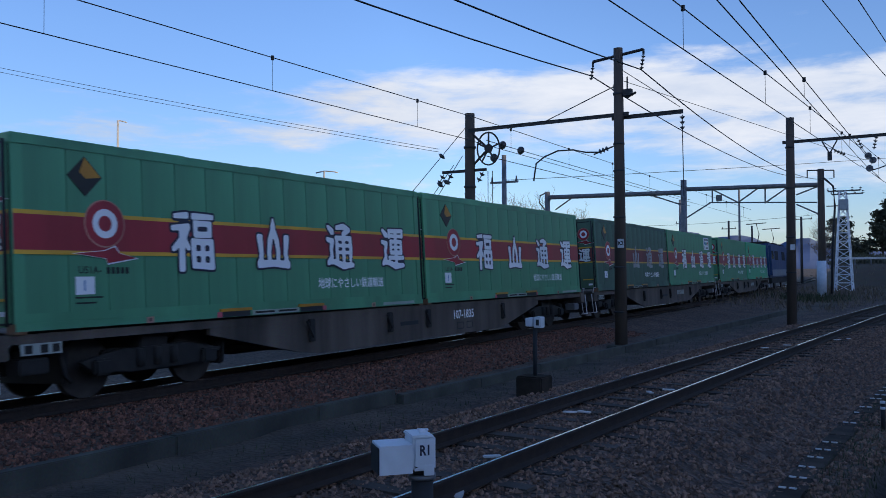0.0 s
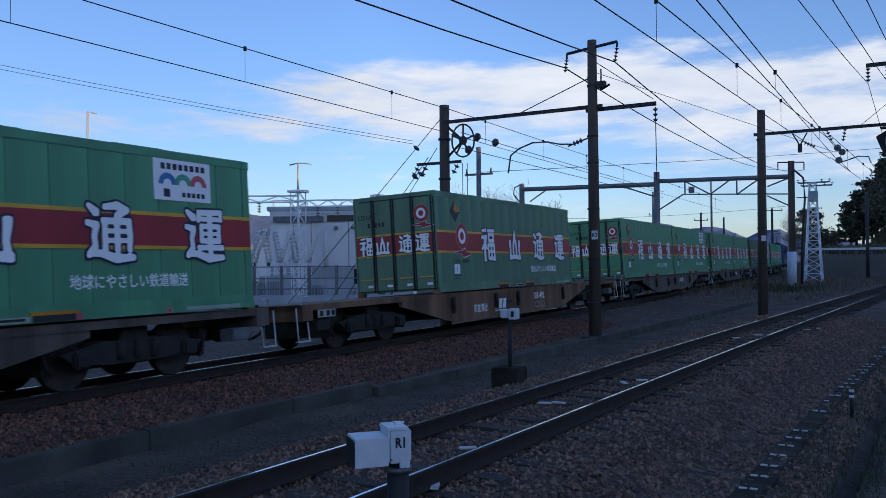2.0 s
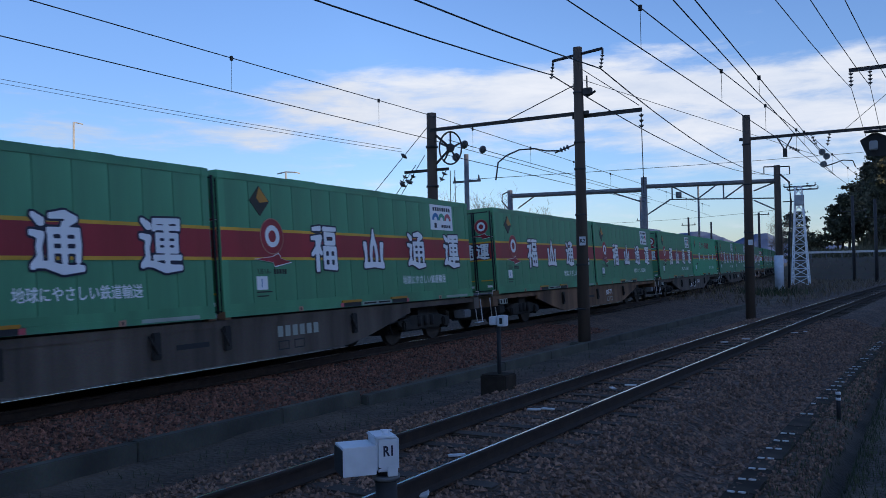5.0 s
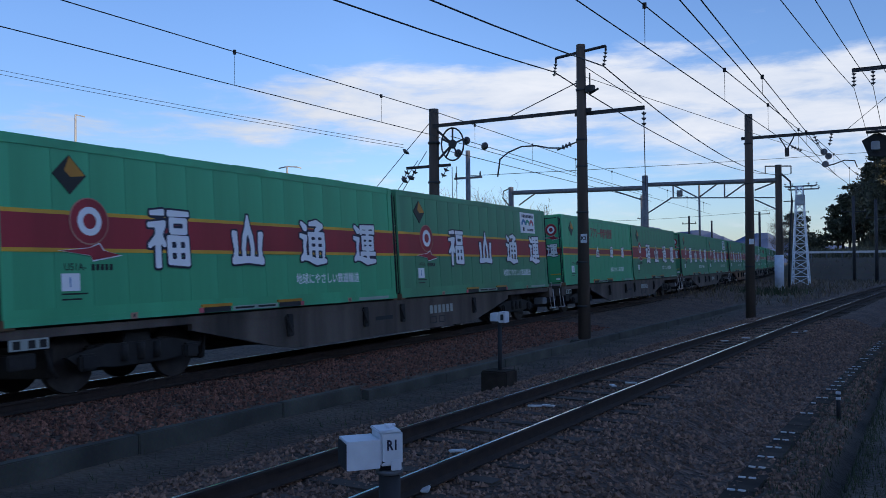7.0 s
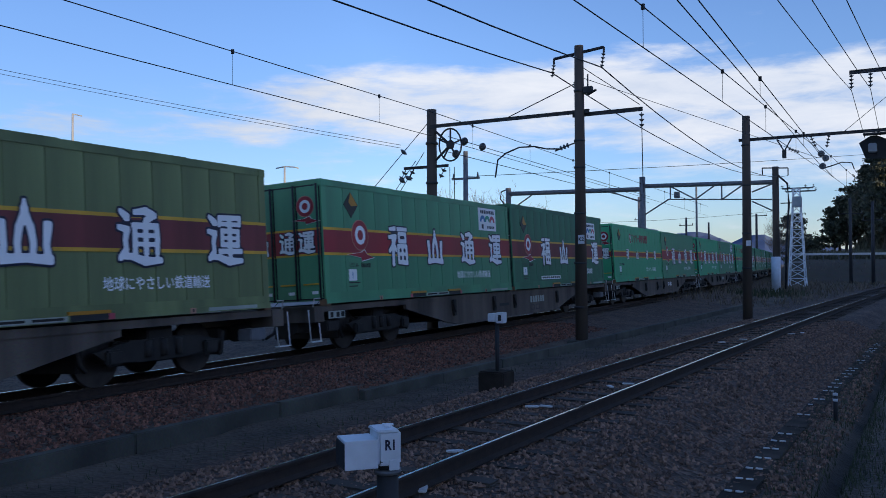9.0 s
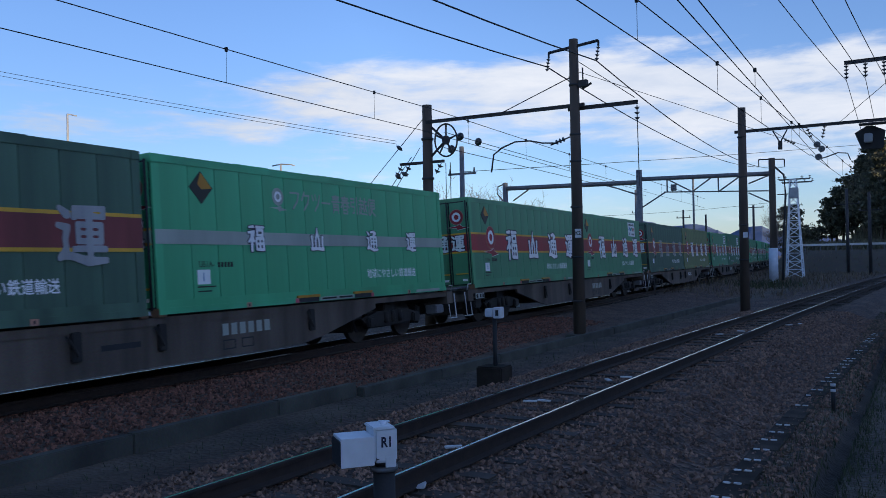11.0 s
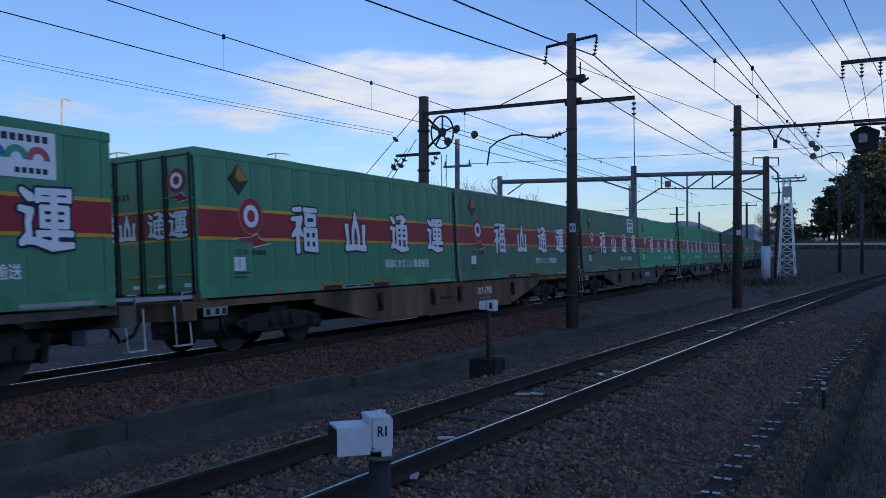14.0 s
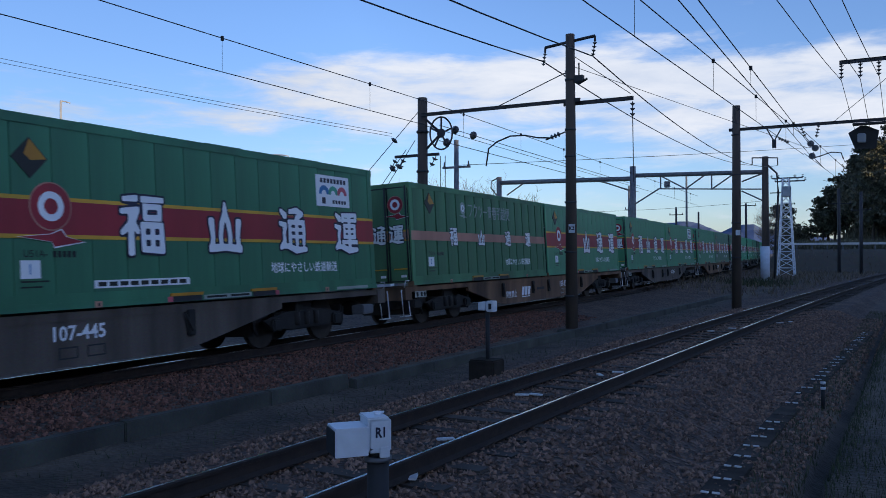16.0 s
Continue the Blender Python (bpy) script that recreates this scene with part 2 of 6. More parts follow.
def ground_material():
    m = material("ground_ballast", (0.108, 0.068, 0.048), 0.95, 0, 0.4, 0.9, 0.0, 30)
    nt = m.node_tree
    n, l = nt.nodes.new, nt.links.new
    b = nt.nodes["Principled BSDF"]
    old = b.inputs["Base Color"].links[0].from_socket
    co = n("ShaderNodeTexCoord")
    vor = n("ShaderNodeTexVoronoi")
    vor.inputs["Scale"].default_value = 17.0
    l(co.outputs["Object"], vor.inputs["Vector"])
    mr = n("ShaderNodeMapRange")
    mr.inputs["To Min"].default_value, mr.inputs["To Max"].default_value = 0.35, 1.5
    sep = n("ShaderNodeSeparateColor")
    l(vor.outputs["Color"], sep.inputs["Color"])
    l(sep.outputs["Red"], mr.inputs["Value"])
    hs = n("ShaderNodeHueSaturation")
    l(old, hs.inputs["Color"])
    l(mr.outputs["Result"], hs.inputs["Value"])
    # soil and moss beside the beds: chosen by the distance across the tracks, with a ragged edge
    pos = n("ShaderNodeSeparateXYZ")
    l(co.outputs["Object"], pos.inputs["Vector"])
    nz = n("ShaderNodeTexNoise")
    nz.inputs["Scale"].default_value, nz.inputs["Detail"].default_value = 1.1, 8
    l(co.outputs["Object"], nz.inputs["Vector"])
    ad = n("ShaderNodeMath")
    ad.operation = "MULTIPLY_ADD"
    ad.inputs[1].default_value = 1.2
    l(nz.outputs["Fac"], ad.inputs[0])
    l(pos.outputs["X"], ad.inputs[2])
    rp = n("ShaderNodeValToRGB")
    rp.color_ramp.interpolation = "LINEAR"
    e = rp.color_ramp.elements
    shift = n("ShaderNodeMapRange")
    shift.inputs["From Min"].default_value, shift.inputs["From Max"].default_value = -20.0, 10.0
    l(ad.outputs[0], shift.inputs["Value"])
    e[0].position, e[0].color = 0.0, (1, 1, 1, 1)
    e[1].position, e[1].color = 1.0, (1, 1, 1, 1)
    def stop(x, v):
        q = e.new((x + 20) / 30)
        q.color = (v, v, v, 1)
    for x, v in ((-19.5, 1), (-18.5, 0), (-8.0, 0), (-7.4, 1), (-6.6, 1), (-6.0, 0), (-0.9, 0), (-0.4, 1)):
        stop(x, v)
    l(shift.outputs["Result"], rp.inputs["Fac"])
    soil = n("ShaderNodeValToRGB")
    soil.color_ramp.elements[0].color, soil.color_ramp.elements[1].color = (0.052, 0.041, 0.030, 1), (0.145, 0.108, 0.076, 1)
    soil.color_ramp.elements[0].position, soil.color_ramp.elements[1].position = 0.35, 0.7
    l(nz.outputs["Fac"], soil.inputs["Fac"])
    mx = n("ShaderNodeMix")
    mx.data_type = "RGBA"
    l(rp.outputs["Color"], mx.inputs[0])
    l(hs.outputs["Color"], mx.inputs[6])
    l(soil.outputs["Color"], mx.inputs[7])
    l(mx.outputs[2], b.inputs["Base Color"])
    bp = n("ShaderNodeBump")
    bp.inputs["Strength"].default_value, bp.inputs["Distance"].default_value = 0.9, 0.04
    l(vor.outputs["Distance"], bp.inputs["Height"])
    l(bp.outputs["Normal"], b.inputs["Normal"])
    return m


GROUND = ground_material()


# ---- mesh helpers ----
def part(name, bm, mat, parent, label=""):
    me = bpy.data.meshes.new(name)
    bm.to_mesh(me)
    bm.free()
    for m in (mat if isinstance(mat, (list, tuple)) else (mat,)):
        me.materials.append(m)
    ob = new(name, me)
    ob.parent = parent
    if label:
        ob["label"] = label
    return ob


def mesh_of(name, bm, *mats):
    me = bpy.data.meshes.new(name)
    bm.to_mesh(me)
    bm.free()
    for m in mats:
        me.materials.append(m)
    return me


def share(name, data, parent, m=None):
    ob = new(name, data)
    ob.parent = parent
    if m is not None:
        ob.matrix_basis = m
    return ob


def add_box(bm, x0, x1, y0, y1, z0, z1, m=None):
    v = [bm.verts.new((x, y, z)) for x in (x0, x1) for y in (y0, y1) for z in (z0, z1)]
    if m is not None:
        for q in v:
            q.co = m @ q.co
    for f in ((0, 1, 3, 2), (4, 6, 7, 5), (0, 4, 5, 1), (2, 3, 7, 6), (0, 2, 6, 4), (1, 5, 7, 3)):
        bm.faces.new([v[i] for i in f])
    return v


def box(x0, x1, y0, y1, z0, z1, bevel=0.0):
    bm = bmesh.new()
    add_box(bm, x0, x1, y0, y1, z0, z1)
    if bevel:
        bmesh.ops.bevel(bm, geom=bm.edges[:], offset=bevel, segments=2, affect="EDGES")
    return bm


def add_cyl(bm, a, b, r0, r1=None, seg=10, caps=True):
    a, b = Vector(a), Vector(b)
    r1 = r0 if r1 is None else r1
    q = (b - a).to_track_quat("Z", "Y").to_matrix()
    rings = []
    for p, r in ((a, r0), (b, r1)):
        rings.append([bm.verts.new(p + q @ Vector((r * math.cos(2 * math.pi * i / seg), r * math.sin(2 * math.pi * i / seg), 0))) for i in range(seg)])
    for i in range(seg):
        f = bm.faces.new((rings[0][i], rings[0][(i + 1) % seg], rings[1][(i + 1) % seg], rings[1][i]))
        f.smooth = seg > 6
    if caps:
        bm.faces.new(rings[0][::-1])
        bm.faces.new(rings[1])


def cyl(a, b, r0, r1=None, seg=10):
    bm = bmesh.new()
    add_cyl(bm, a, b, r0, r1, seg)
    return bm


def tube(points, r, seg=5):
    """A wire or bent pipe along points."""
    bm = bmesh.new()
    pts = [Vector(p) for p in points]
    rings = []
    for i, p in enumerate(pts):
        d = (pts[min(i + 1, len(pts) - 1)] - pts[max(i - 1, 0)]).normalized()
        side = d.cross(Vector((0, 0, 1)))
        side = side.normalized() if side.length > 1e-4 else Vector((1, 0, 0))
        up = side.cross(d)
        rings.append([bm.verts.new(p + r * (math.cos(2 * math.pi * k / seg) * side + math.sin(2 * math.pi * k / seg) * up)) for k in range(seg)])
    for a, b in zip(rings, rings[1:]):
        for k in range(seg):
            f = bm.faces.new((a[k], a[(k + 1) % seg], b[(k + 1) % seg], b[k]))
            f.smooth = True
    bm.faces.new(rings[0][::-1])
    bm.faces.new(rings[-1])
    return bm


def sag(a, b, drop, n=10):
    a, b = Vector(a), Vector(b)
    return [a.lerp(b, i / n) - Vector((0, 0, 4 * drop * (i / n) * (1 - i / n))) for i in range(n + 1)]


def thing(name, label, category, at=(0, 0, 0), group="", kind=""):
    ob = new(name)
    ob.location = at
    ob.empty_display_size = 0.2
    return tagged(ob, label, category, group, kind)


def solid(name, bm, mat, label, category, group="", kind="", at=None):
    ob = part(name, bm, mat, None)
    if at is not None:
        ob.location = at
    return tagged(ob, label, category, group, kind)


def text_bm(body, size, thick, align="CENTER", bold=0.0):
    """Raised writing in the xy plane, as a bmesh."""
    cu = bpy.data.curves.new("writing", "FONT")
    cu.body, cu.size, cu.extrude, cu.align_x, cu.align_y = body, size, thick, align, "CENTER"
    cu.resolution_u, cu.offset = 2, bold
    ob = bpy.data.objects.new("writing", cu)
    scene.collection.objects.link(ob)
    me = bpy.data.meshes.new_from_object(ob.evaluated_get(bpy.context.evaluated_depsgraph_get()))
    bm = bmesh.new()
    bm.from_mesh(me)
    bpy.data.objects.remove(ob)
    bpy.data.curves.remove(cu)
    bpy.data.meshes.remove(me)
    return bm


ON_SIDE = Matrix(((0, 0, 1, 0), (1, 0, 0, 0), (0, 1, 0, 0), (0, 0, 0, 1)))     # writing in xy -> on a side that faces +x, reading along +y
ON_END = Matrix(((1, 0, 0, 0), (0, 0, -1, 0), (0, 1, 0, 0), (0, 0, 0, 1)))     # -> on an end that faces -y, reading along +x


# ---- the two tracks in plan ----
TRAIN_Z, CANT = -0.05, 3.3


def train_line(s):
    """The train track's middle, s metres along it: x, y and heading."""
    x0, th0, k, s1 = -10.42, -0.0466, -0.00061, 12.25
    if s <= s1:
        return x0 + s * math.sin(th0), s * math.cos(th0), th0
    x1, y1, d = x0 + s1 * math.sin(th0), s1 * math.cos(th0), s - s1
    th = th0 + k * d
    return x1 + (math.cos(th0) - math.cos(th)) / k, y1 + (math.sin(th) - math.sin(th0)) / k, th


def near_line(y):
    """The near track's middle at y: straight, then easing away to +x."""
    d = max(0.0, y - 8.0)
    return -4.19 + 0.016 * (y - 8.0) * (1 if y > -5 else 0) + (0.0003 * d * d if d < 90 else 0.0003 * 8100 + 0.054 * (d - 90)) - (0.208 if y <= -5 else 0)


def train_pose(s, half=7.1):
    xa, ya, _ = train_line(s - half)
    xb, yb, _ = train_line(s + half)
    th = math.atan2(xb - xa, yb - ya)
    return pose((xa + xb) / 2, (ya + yb) / 2, TRAIN_Z, 0, -CANT, -math.degrees(th))


# ---- ground ----
def train_x_at(y):
    return train_line(y)[0]


def ground_z(x, y):
    """The height of the ground: two ballast beds, a lower strip between them, level land beyond."""
    z = -0.42
    d = abs(x - near_line(y))
    if y < 160:
        z = max(z, min(-0.19, -0.19 - (d - 1.55) * 0.42))
    e = abs(x - train_x_at(max(-400, min(y, 300))))
    z = max(z, min(-0.20, -0.20 - (e - 1.5) * 0.10))
    if x < -18:
        z = -0.42 - 0.1 * min(1, (-18 - x) / 5)
    if -7.6 < x - 0.012 * (y - 8) < -6.2 and e > 2:
        z = min(z, -0.40)
    z -= 0.24 * math.exp(-((x + 0.84) / 0.09) ** 2) if 0 < y < 60 else 0.0      # a narrow ditch along the verge
    z += 0.02 * noise.noise(Vector((x * 0.9, y * 0.9, 0))) + 0.012 * noise.noise(Vector((x * 4, y * 4, 3)))
    return z


def steps(stops):
    out = []
    for a, b, d in stops:
        n = max(1, round((b - a) / d))
        out += [a + (b - a) * i / n for i in range(n)]
    return out + [stops[-1][1]]


def build_ground():
    xs = steps(((-4000, -200, 950), (-200, -40, 40), (-40, -18, 4), (-18, -2, 0.2), (-2, 1, 0.1), (1, 20, 1), (20, 200, 45), (200, 4000, 950)))
    ys = steps(((-4000, -400, 900), (-400, -10, 26), (-10, 2, 3), (2, 26, 0.3), (26, 60, 1.0), (60, 140, 5), (140, 400, 40), (400, 4000, 900)))
    verts = [(x, y, ground_z(x, y)) for y in ys for x in xs]
    w = len(xs)
    faces = [(j * w + i, j * w + i + 1, (j + 1) * w + i + 1, (j + 1) * w + i) for j in range(len(ys) - 1) for i in range(w - 1)]
    me = bpy.data.meshes.new("ground")
    me.from_pydata(verts, [], faces)
    me.materials.append(GROUND)
    me.polygons.foreach_set("use_smooth", [True] * len(faces))
    return tagged(new("ground", me), "dark railway ballast and bare soil beside the tracks", "ground", kind="structure")


build_ground()


def stones(name, n, place, size, mat, label, seed):
    """Loose broken stones lying on the ground, as one mesh."""
    rng = np.random.default_rng(seed)
    base = np.array([(1, 0, 0), (-1, 0, 0), (0, 1, 0), (0, -1, 0), (0, 0, 1), (0, 0, -1)], float)
    tri = np.array([(0, 2, 4), (2, 1, 4), (1, 3, 4), (3, 0, 4), (2, 0, 5), (1, 2, 5), (3, 1, 5), (0, 3, 5)])
    vs, fs = [], []
    for i in range(n):
        x, y = place(rng)
        s = rng.uniform(*size) * rng.uniform(0.6, 1.25, 3)
        v = base * s * rng.uniform(0.75, 1.25, (6, 1))
        a, b = rng.uniform(0, 6.28), rng.uniform(-0.7, 0.7)
        ca, sa, cb, sb = math.cos(a), math.sin(a), math.cos(b), math.sin(b)
        v = v @ np.array([(1, 0, 0), (0, cb, -sb), (0, sb, cb)]) @ np.array([(ca, -sa, 0), (sa, ca, 0), (0, 0, 1)])
        v += (x, y, ground_z(x, y) + s[2] * 0.25)
        vs.append(v)
        fs.append(tri + 6 * i)
    me = bpy.data.meshes.new(name)
    me.from_pydata(np.concatenate(vs).tolist(), [], np.concatenate(fs).tolist())
    me.materials.append(mat)
    return tagged(new(name, me), label, "ballast", kind="stuff")


def near_bed(rng):
    y = 3.0 + 27 * rng.random() ** 1.6
    return near_line(y) + rng.uniform(-2.3, 3.2), y


def far_bed(rng):
    y = 3.5 + 22 * rng.random() ** 1.3
    return train_x_at(y) + rng.uniform(0.2, 2.9), y


stones("ballast_near", 42000, near_bed, (0.013, 0.034), STONE, "grey-brown crushed stone ballast round the near rails", 3)
stones("ballast_far", 20000, far_bed, (0.014, 0.036), STONE_RED, "rust-stained crushed stone ballast under the train", 4)


# ---- rails, sleepers, kerbs ----
def rail_bm(line, offset, z, tilt=0.0):
    """A rail swept along a line of (x, y, heading)."""
    prof = [(-0.064, -0.153), (0.064, -0.153), (0.064, -0.14), (0.012, -0.118), (0.010, -0.042), (0.031, -0.034), (0.033, -0.008), (0.026, 0.0),
            (0.013, 0.0022), (-0.013, 0.0022), (-0.026, 0.0), (-0.033, -0.008), (-0.031, -0.034), (-0.010, -0.042), (-0.012, -0.118), (-0.064, -0.14)]
    bm = bmesh.new()
    rows = []
    for x, y, th in line:
        rows.append([bm.verts.new((x + (offset + px) * math.cos(th), y - (offset + px) * math.sin(th), z + pz)) for px, pz in prof])
    for a, b in zip(rows, rows[1:]):
        for k in range(len(prof)):
            f = bm.faces.new((a[k], a[(k + 1) % len(prof)], b[(k + 1) % len(prof)], b[k]))
            f.material_index = 1 if k == 8 else 0
    bm.faces.new(rows[0])
    bm.faces.new(rows[-1][::-1])
    return bm


def near_pts():
    out = []
    ys = [-300, -100, -20] + [i * 2.0 for i in range(0, 60)] + [130, 160, 200]
    for y in ys:
        a, b = near_line(y - 0.5), near_line(y + 0.5)
        out.append((near_line(y), y, math.atan2(b - a, 1.0) if y > -4 else 0.0))
    return out


def train_pts():
    return [train_line(s) for s in [-420, -200, -50] + [i * 4.0 for i in range(-3, 60)]]


near_track = thing("near_track", "single track with shiny rail heads on dark ballast", "railway track", kind="structure")
far_track = thing("train_track", "canted track that carries the freight train", "railway track", kind="structure")
for off in (-0.566, 0.566):
    part("rail", rail_bm(near_pts(), off, 0.0), (RAIL_SIDE, RAIL_TOP), near_track)
    part("rail", rail_bm(train_pts(), off, TRAIN_Z + 0.0576 * off), (RAIL_SIDE, RAIL_TOP), far_track)


def sleeper_mesh():
    bm = box(-1.0, 1.0, -0.105, 0.105, -0.19, 0.0, 0.018)
    me = bpy.data.meshes.new("sleeper")
    bm.to_mesh(me)
    bm.free()
    me.materials.append(SLEEPER)
    return me


SLEEPER_MESH = sleeper_mesh()
for i in range(-4, 96):
    y = 0.64 * i + 2.0
    th = math.atan2(near_line(y + 0.5) - near_line(y - 0.5), 1.0) if y > -3 else 0
    share("sleeper", SLEEPER_MESH, near_track, pose(near_line(y), y, -0.166 + random.uniform(-0.012, 0.004), 0, 0, -math.degrees(th) + random.uniform(-1, 1)))
for i in range(0, 70):
    s = 0.6 * i + 1.0
    x, y, th = train_line(s)
    share("sleeper", SLEEPER_MESH, far_track, pose(x, y, TRAIN_Z - 0.185, 0, -CANT, -math.degrees(th)))

# pale plates between the near rails, standing in for light reflected off the sleepers
rng = random.Random(8)
glint_mesh = bpy.data.meshes.new("stone_chip")
bm = box(-0.09, 0.09, -0.035, 0.035, 0, 0.02, 0.006)
bm.to_mesh(glint_mesh)
bm.free()
glint_mesh.materials.append(STEEL_WHITE)
for x, y in ((-4.05, 7.25), (-4.3, 10.1), (-4.45, 10.0), (-4.15, 12.2), (-4.0, 12.6), (-4.2, 20.3), (-3.9, 21.3), (-3.1, 23.5), (-3.6, 5.9), (-2.9, 24.0)):
    ob = share("stone_chip", glint_mesh, None, pose(x, y, max(ground_z(x, y), -0.155) + 0.004, 0, 0, rng.uniform(0, 180)))
    tagged(ob, "pale flat plate standing in for light reflected off a sleeper", "stone chip", "chips on the track bed")


def kerb(name, x, y0, y1, z0, z1, w, label):
    """A low concrete wall cast in lengths."""
    ob = thing(name, label, "kerb", kind="structure")
    y, k = y0, 0
    while y < y1:
        d = min(2.4, y1 - y)
        part("concrete_block", box(x - w, x, y + 0.006, y + d - 0.006, z0, z1 + random.uniform(-0.006, 0.006), 0.012), CONCRETE, ob)
        y += d
    return ob


kerb("kerb_low", -7.62, -20, 10.6, -0.55, -0.17, 0.14, "low mossy concrete retaining kerb along the ballast")
kerb("kerb_far", -7.5, 10.62, 42, -0.55, -0.24, 0.14, "lower weathered concrete kerb along the ballast")


def cable_run():
    """A sunken cable trough of short lids, with pairs of white ties."""
    ob = thing("cable_trough", "dark sunken cable trough with pairs of white ties", "cable trough")
    ys, xs = (0, 7.5, 11, 13.5, 15.5, 17, 18.5, 21.5, 27), (-1.57, -1.57, -1.54, -1.48, -1.40, -1.36, -1.30, -1.22, -1.05)
    lid = mesh_of("lid", box(-0.11, 0.16, -0.247, 0.247, -0.10, 0.0, 0.008), TROUGH)
    tie = mesh_of("tie", box(-0.034, 0.034, -0.02, 0.02, 0, 0.012, 0.003), STEEL_WHITE)
    rng = random.Random(17)
    for i in range(46):
        y = 2.28 + 0.5 * i
        x = float(np.interp(y, ys, xs))
        a = -math.degrees(float(np.interp(y + 0.5, ys, xs)) - x) * 2
        z = -0.395 + rng.uniform(-0.012, 0.006)
        share("lid", lid, ob, pose(x, y, z, 0, 0, a + rng.uniform(-1, 1)))
        if y > 11.2 and rng.random() < 0.3:
            continue
        for dx in (-0.05, 0.045):
            if y < 11 or rng.random() < 0.85:
                share("tie", tie, ob, pose(x + dx, y + 0.24 + dx * 0.1, z + 0.002, 0, 0, rng.uniform(-6, 6)))


cable_run()


# ---- overhead line ----
def insulator(bm, a, b, n=4, r=0.06):
    a, b = Vector(a), Vector(b)
    add_cyl(bm, a, b, 0.014, seg=6)
    for i in range(n):
        p, q = a.lerp(b, (i + 0.35) / n), a.lerp(b, (i + 0.75) / n)
        add_cyl(bm, p, q, r, r * 0.4, 10)


def insulator_bm(a, b, n=4, r=0.06):
    bm = bmesh.new()
    insulator(bm, a, b, n, r)
    return bm


def lattice_bm(x0, x1, y0, y1, z0, z1, n, r=0.03, taper=1.0):
    """A square lattice mast: four legs with crossing braces."""
    bm = bmesh.new()
    cx, cy = (x0 + x1) / 2, (y0 + y1) / 2

    def corner(k, z):
        t = 1 + (taper - 1) * (z - z0) / (z1 - z0)
        sx, sy = ((x0, y0), (x1, y0), (x1, y1), (x0, y1))[k % 4]
        return Vector((cx + (sx - cx) * t, cy + (sy - cy) * t, z))
    for k in range(4):
        add_cyl(bm, corner(k, z0), corner(k, z1), r, seg=5)
        for i in range(n):
            za, zb = z0 + (z1 - z0) * i / n, z0 + (z1 - z0) * (i + 1) / n
            if (i + k) % 2:
                add_cyl(bm, corner(k, za), corner(k + 1, zb), r * 0.6, seg=4)
            else:
                add_cyl(bm, corner(k + 1, za), corner(k, zb), r * 0.6, seg=4)
            add_cyl(bm, corner(k, zb), corner(k + 1, zb), r * 0.5, seg=4)
    return bm


def beam_bm(x0, x1, y, z, h=0.1):
    bm = bmesh.new()
    add_box(bm, x0, x1, y - 0.025, y + 0.025, z - h / 2, z + h / 2)
    add_box(bm, x0, x1, y - 0.04, y + 0.04, z + h / 2, z + h / 2 + 0.01)
    return bm


